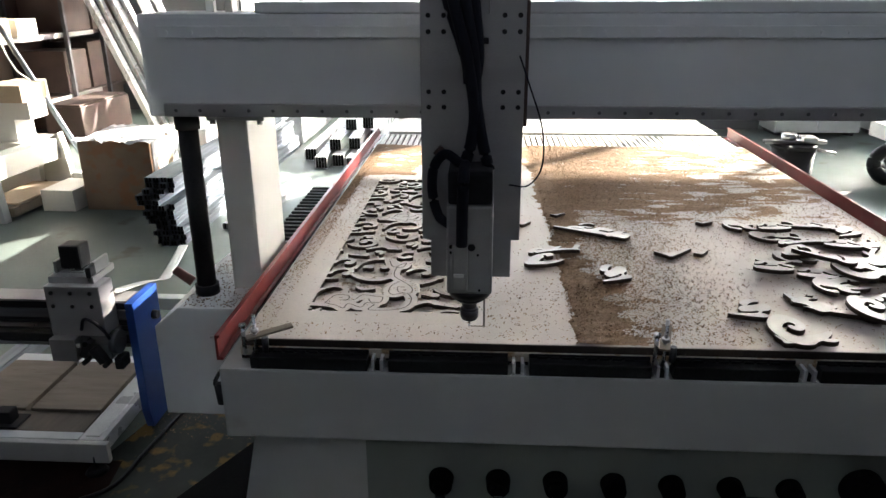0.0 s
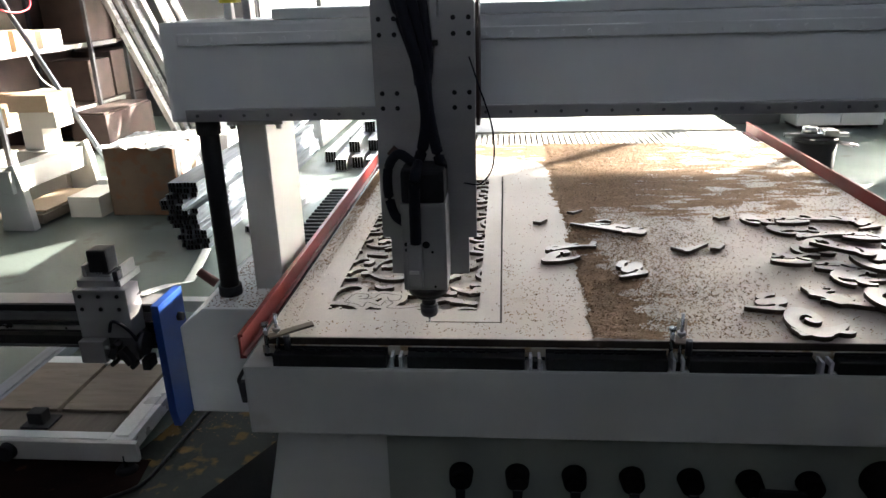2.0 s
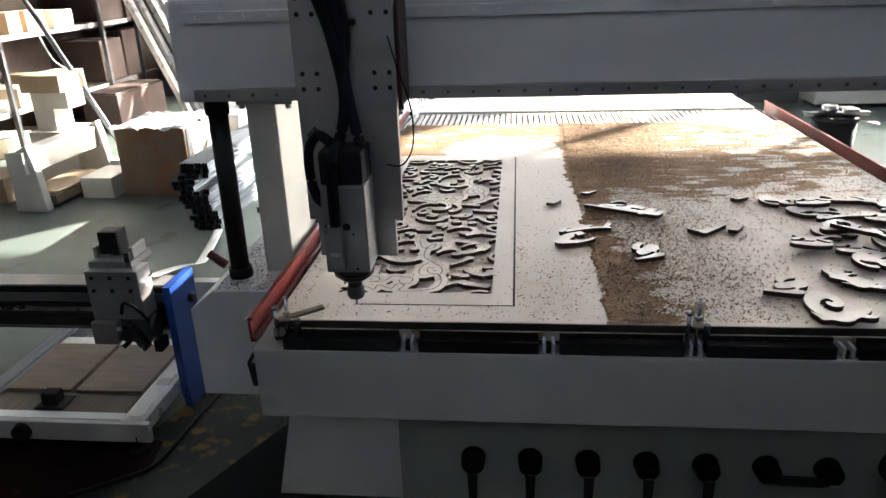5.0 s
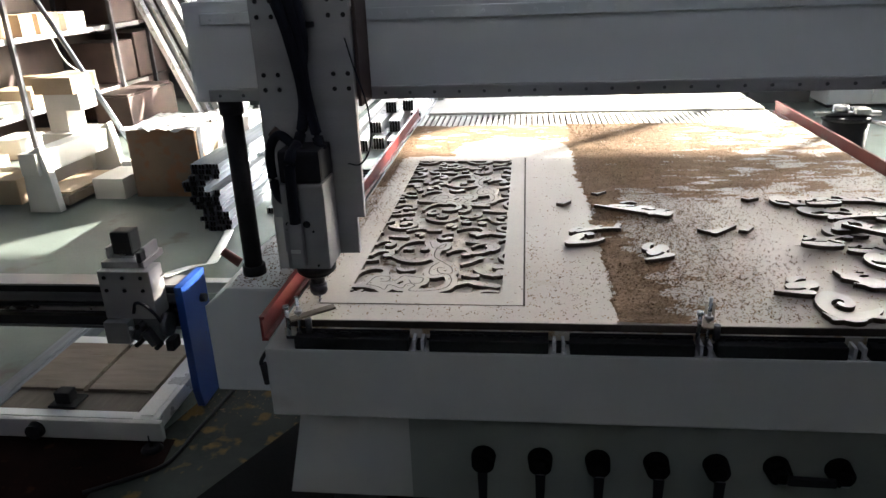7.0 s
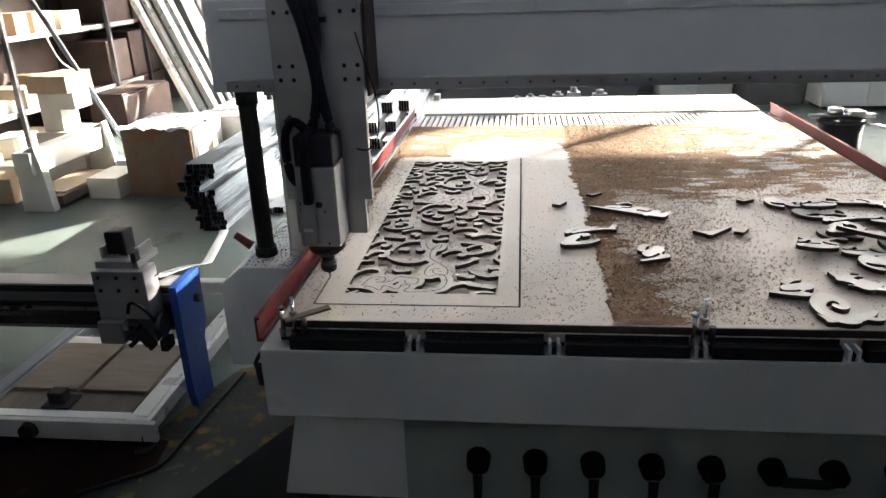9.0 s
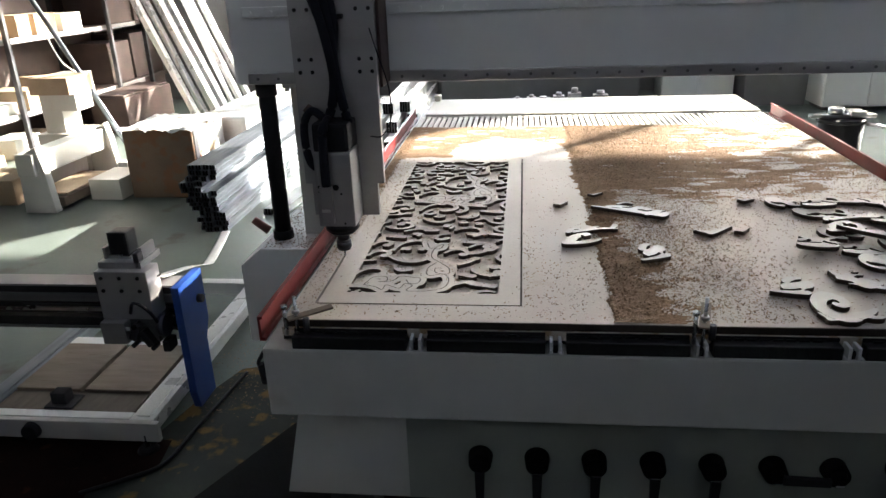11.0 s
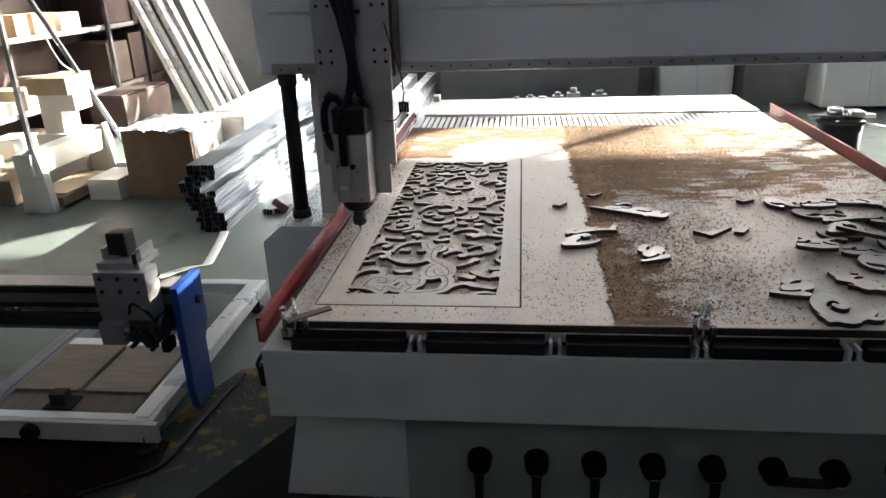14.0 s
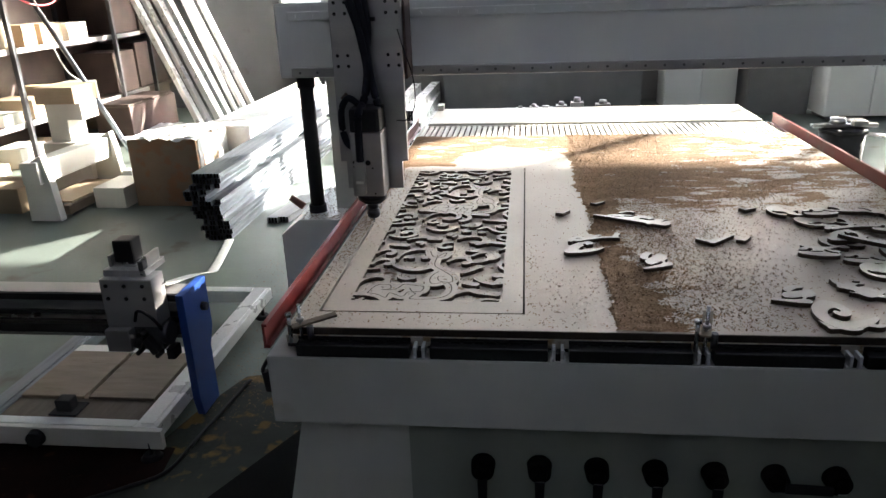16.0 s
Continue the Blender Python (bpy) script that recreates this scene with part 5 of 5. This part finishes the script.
def machine_frame(x, y, turn):
    f = thing("machine_frame", (x, y, 0), "bare white-painted machine frame standing on the floor", "machine part", "machine frames")
    for sx in (-0.48, 0.40):
        bm = prism(B(), [(-0.13, 0), (0.12, 0), (0.10, 0.30), (0.05, 0.44), (-0.07, 0.50), (-0.10, 0.36)], "x", x + sx, x + sx + 0.07, 0.004)
        bmesh.ops.translate(bm, verts=bm.verts, vec=(0, y, 0))
        part("side_plate", bm, M["paint_cream"], f)
    part("cross_beam", box(B(), x - 0.52, x + 0.49, y - 0.06, y + 0.08, 0.29, 0.455, 0.008), M["paint_cream"], f)
    for yy in (-0.16, 0.10):
        part("base_bar", box(B(), x - 0.40, x + 0.42, y + yy, y + yy + 0.06, 0.03, 0.10, 0.005), M["ply"], f)
    part("end_block", box(B(), x + 0.42, x + 0.50, y - 0.2, y + 0.18, 0.03, 0.16, 0.006), M["paint"], f)
    bm = box(B(), x - 0.34, x + 0.3, y - 0.15, y + 0.15, 0.105, 0.118, 0.003)
    part("scrap_sheet", bm, M["carton_light"], f)
    part("side_block", box(B(), x - 0.14, x + 0.24, y - 0.46, y - 0.20, 0.0, 0.165, 0.006), M["paint_cream"], f)
    f.rotation_euler[2] = radians(turn)
    return f


machine_frame(-2.72, 3.85, 88)
f2 = thing("bracket_stack", (-3.0, 4.35, 0), "white C-shaped machine brackets stacked beside the shelf", "machine part")
part("lower_block", box(B(), -3.22, -2.82, 4.2, 4.6, 0, 0.42, 0.01), M["paint_cream"], f2)
bm = prism(B(), [(-3.16, 0.42), (-2.98, 0.42), (-2.98, 0.60), (-2.84, 0.60), (-2.84, 0.74), (-3.16, 0.74)], "y", 4.25, 4.5, 0.008)
part("bracket", bm, M["paint_cream"], f2)
part("carton_top", box(B(), -3.2, -2.85, 4.2, 4.55, 0.742, 0.88, 0.008), M["carton_light"], f2)
shelf = thing("shelf_rack", (-4.3, 5.6, 0), "dark rusty steel shelf rack with clutter along the wall", "shelf")
for z in (0.43, 1.12, 1.80):
    part("shelf_board", box(B(), -4.66, -4.0, 3.6, 8.45, z - 0.035, z, 0.004), M["rust"], shelf)
    part("shelf_lip", box(B(), -3.998, -3.975, 3.6, 7.55, z - 0.045, z + 0.006, 0.003), M["plate"], shelf)
for y in (3.65, 5.1, 6.9, 7.7):
    part("post", box(B(), -3.974, -3.93, y - 0.022, y + 0.022, 0, 2.3, 0.003), M["dark_steel"], shelf)
    part("post", box(B(), -4.66, -4.62, y - 0.022, y + 0.022, 0, 2.3, 0.003), M["dark_steel"], shelf)
part("back_panel", box(B(), -4.69, -4.665, 3.6, 8.45, 0.02, 2.3), M["rust"], shelf)
k = 0
for z in (0.0, 0.43, 1.12, 1.80):
    y = 3.7
    while y < 7.4:
        w, h, dp = rng.uniform(0.18, 0.42), rng.uniform(0.10, 0.26), rng.uniform(0.25, 0.5)
        if y + w > 7.7:
            break
        if y < 5.6 or (y < 6.5 and rng.random() < 0.30):
            o = part("shelf_box", box(B(), -4.03 - dp, -4.03, y, y + w, z + 0.001, z + h, 0.006), M["carton_light"] if rng.random() < 0.65 else M["paint_cream"], None, at=(-4.03, y, z))
            tagged(o, "pale cardboard box of parts on the shelf", "box", "boxes on the shelf")
        y += w + rng.uniform(0.03, 0.2)
for y, w, z, h in ((6.95, 0.7, 0.0, 0.36), (7.7, 0.6, 0.0, 0.38), (7.0, 0.5, 0.43, 0.48), (7.55, 0.75, 0.43, 0.55), (7.1, 0.6, 1.12, 0.5), (7.75, 0.6, 1.12, 0.6)):
    o = part("dark_carton", box(B(), -4.6, -4.08, y, y + w, z + 0.001, z + h, 0.01), M["rust"], None, at=(-4.3, y, z))
    tagged(o, "dark brown cardboard carton on the shelf rack", "box", "dark cartons on the shelf")
# Dark block, added to fill the dark space below the shelf.
o = part("floor_crate", box(B(), -3.92, -3.50, 6.15, 7.25, 0.0005, 0.40, 0.012), M["rust"], None, at=(-3.7, 6.7, 0))
bm = box(B(), -3.90, -3.52, 6.17, 7.23, 0.401, 0.42, 0.004)
tagged(o, "dark brown block added to fill the dark under the shelf rack", "crate")
part("lid", bm, M["rust"], o)
bm = rod(B(), (-2.72, 4.83, 0.01), (-4.05, 5.62, 1.64), 0.024, 0.024, 12)
tagged(part("leaning_pipe", bm, M["alu"], None, at=(-2.72, 4.83, 0.01)), "silver pipe leaning on the shelf rack", "pipe")
bm = tube(B(), [(-3.9, 5.3, 1.9), (-3.88, 5.5, 1.5), (-3.9, 5.62, 1.15), (-3.88, 5.75, 0.85), (-3.9, 6.0, 0.70), (-3.95, 6.1, 0.60)], 0.007, 8)
tagged(part("hanging_cable", bm, M["plastic"]), "white cable hanging from the shelf", "cable")
bm = tube(B(), [(-3.9, 5.2, 1.60), (-3.88, 5.4, 1.52), (-3.86, 5.6, 1.50), (-3.88, 5.8, 1.54), (-3.95, 5.95, 1.62)], 0.010, 8)
tagged(part("red_cable_loop", bm, M["red_cable"]), "red cable loop hanging at the shelf", "cable")
bm = box(B(), -3.55, -3.05, 3.55, 3.95, 0, 0.20, 0.01)
tagged(part("floor_carton", bm, M["carton_light"]), "pale cardboard box on the floor", "box")
bm = box(B(), -3.65, -3.22, 3.2, 3.5, 0, 0.14, 0.03)
tagged(part("floor_bundle", bm, M["rust"]), "dark red bundle on the floor", "bundle")

# ---- beyond the bed ----
vt = thing("bench_vice", (2.90, 3.45, 0), "dark round stand with bright steel clamp bars on top", "vice")
bm = rod(B(), (2.90, 3.45, 0), (2.90, 3.45, 0.60), 0.13, 0.135, 28)
rod(bm, (2.90, 3.45, 0.60), (2.90, 3.45, 0.625), 0.145, 0.14, 28)
part("drum", bm, M["black"], vt, "black drum stand")
bm = box(B(), 2.70, 3.10, 3.42, 3.47, 0.626, 0.650, 0.006)
rod(bm, (2.86, 3.45, 0.65), (2.86, 3.45, 0.69), 0.05, 0.045, 18)
box(bm, 2.93, 3.02, 3.38, 3.5, 0.64, 0.675, 0.008)
part("clamp_bar", bm, M["steel"], vt, "bright steel clamp bar")
part("handle", rod(B(), (3.02, 3.36, 0.60), (3.12, 3.32, 0.585), 0.012, 0.010, 10), M["steel"], vt)
ch = thing("tube_frame_trolley", (4.3, 4.8, 0), "low black looped tube trolley frame with slatted deck", "trolley")
for y, e in ((4.74, 0.0), (5.06, 0.30)):
    bm = tube(B(), [(5.1, y, 0.056), (4.34 + e, y, 0.056), (4.22 + e, y, 0.075), (4.15 + e, y, 0.13), (4.125 + e, y, 0.20), (4.14 + e, y, 0.26), (4.20 + e, y, 0.305), (4.31 + e, y, 0.32), (5.1, y, 0.32)], 0.055, 14)
    part("loop", bm, M["black_paint"], ch)
for k in range(9):
    part("deck_slat", box(B(), 4.32 + k * 0.085, 4.36 + k * 0.085, 4.74, 5.06, 0.108, 0.122, 0.002), M["dark_steel"], ch)
part("top_box", box(B(), 4.22, 5.0, 4.7, 5.1, 0.372, 0.50, 0.012), M["paint_cream"], ch, "cream top box")
part("bolt", rod(B(), (4.52, 4.78, 0.50), (4.52, 4.78, 0.53), 0.035, 0.03, 12), M["dark_steel"], ch)


def cabinet(x0, x1, y, h, label):
    c = thing("steel_cabinet", ((x0 + x1) / 2, y + 0.25, 0), label, "cabinet", "cabinets by the north wall")
    part("body", box(B(), x0, x1, y + 0.02, y + 0.5, 0.04, h, 0.008), M["paint"], c)
    xm = (x0 + x1) / 2
    for a, b in ((x0 + 0.006, xm - 0.003), (xm + 0.003, x1 - 0.006)):
        d = part("door", box(B(), a, b, y, y + 0.019, 0.06, h - 0.02, 0.004), M["paint"], c)
        hx = b - 0.04 if a < xm - 0.1 else a + 0.04
        part("door_handle", box(B(), hx - 0.006, hx + 0.006, y - 0.02, y - 0.001, h * 0.5 - 0.05, h * 0.5 + 0.05, 0.003), M["steel"], d)
    for x in (x0 + 0.06, x1 - 0.06):
        part("foot", box(B(), x - 0.03, x + 0.03, y + 0.06, y + 0.44, 0, 0.039, 0.003), M["dark_steel"], c)


cabinet(2.52, 3.36, 7.6, 1.15, "white two-door steel cabinet by the dark wall")
cabinet(4.12, 5.05, 6.9, 1.25, "white two-door steel cabinet by the dark wall")
cabinet(5.25, 6.25, 6.9, 1.25, "white two-door steel cabinet by the dark wall")
bn = thing("dark_bench", (0.9, 7.9, 0), "dark steel workbench with small parts under the window", "workbench")
part("top", box(B(), -0.2, 2.3, 7.55, 8.3, 0.62, 0.66, 0.005), M["dark_steel"], bn)
part("front_panel", box(B(), -0.15, 2.25, 7.60, 7.63, 0.05, 0.619, 0.004), M["frame"], bn)
for x in (-0.15, 1.05, 2.2):
    part("leg", box(B(), x, x + 0.05, 7.64, 7.69, 0, 0.619, 0.003), M["dark_steel"], bn)
dk = thing("dark_crate", (3.75, 7.5, 0), "dark painted crate between the cabinets", "crate")
part("body", box(B(), 3.40, 4.08, 7.3, 7.9, 0, 0.78, 0.01), M["frame"], dk)
part("lid", box(B(), 3.38, 4.10, 7.28, 7.92, 0.781, 0.81, 0.006), M["dark_steel"], dk)
tagged(part("low_pallet", box(B(), 0.6, 2.0, 6.45, 6.9, 0.0, 0.20, 0.01), M["dark_steel"]), "low dark pallet holding small machined parts", "pallet")
for x, h, w in ((0.95, 0.07, 0.05), (1.08, 0.05, 0.08), (1.25, 0.09, 0.06), (1.42, 0.13, 0.07), (0.80, 0.05, 0.05), (1.7, 0.10, 0.08)):
    bm = box(B(), x - w, x + w, 6.6, 6.72, 0.2005, 0.2 + h * 0.7, 0.006)
    rod(bm, (x, 6.66, 0.2 + h * 0.7), (x, 6.66, 0.2 + h * 1.1), w * 0.6, w * 0.5, 12)
    tagged(part("machined_part", bm, M["plate"], None, at=(x, 6.66, 0.2)), "small bright machined part on a low pallet", "metal part", "small machined parts")


# ---- what moves ----
def motions():
    rows = [(t, pose(GO[0], GO[1] + max(0.0, t - T_TURN) * VY, GO[2])) for t in (0, 2, 4, 6, 6.7, 6.8, 6.9, 7.2, 8, 9, 10, 11, 12, 13, 14, 15, 16)]
    walk(gantry, rows)
    rows = []
    for t in (0, 1, 2, 3, 4, 5, 6, 6.5, 6.7, 6.8, 6.9, 7.2, 10, 13, 16):
        x = max(TOOL_X1, TOOL_X0 - VX * t)
        rows.append((t, pose(x - GO[0], CO[1] - GO[1], CO[2] - GO[2])))
    walk(carriage, rows)
    for ob, at, tc in KERF:
        down = at - Vector((0, 0, 0.016))
        tc = max(0.1, tc)
        if tc < 15.85:
            walk(ob, [(0, pose(*at)), (tc - 0.04, pose(*at)), (tc + 0.06, pose(*down)), (16, pose(*down))])


motions()
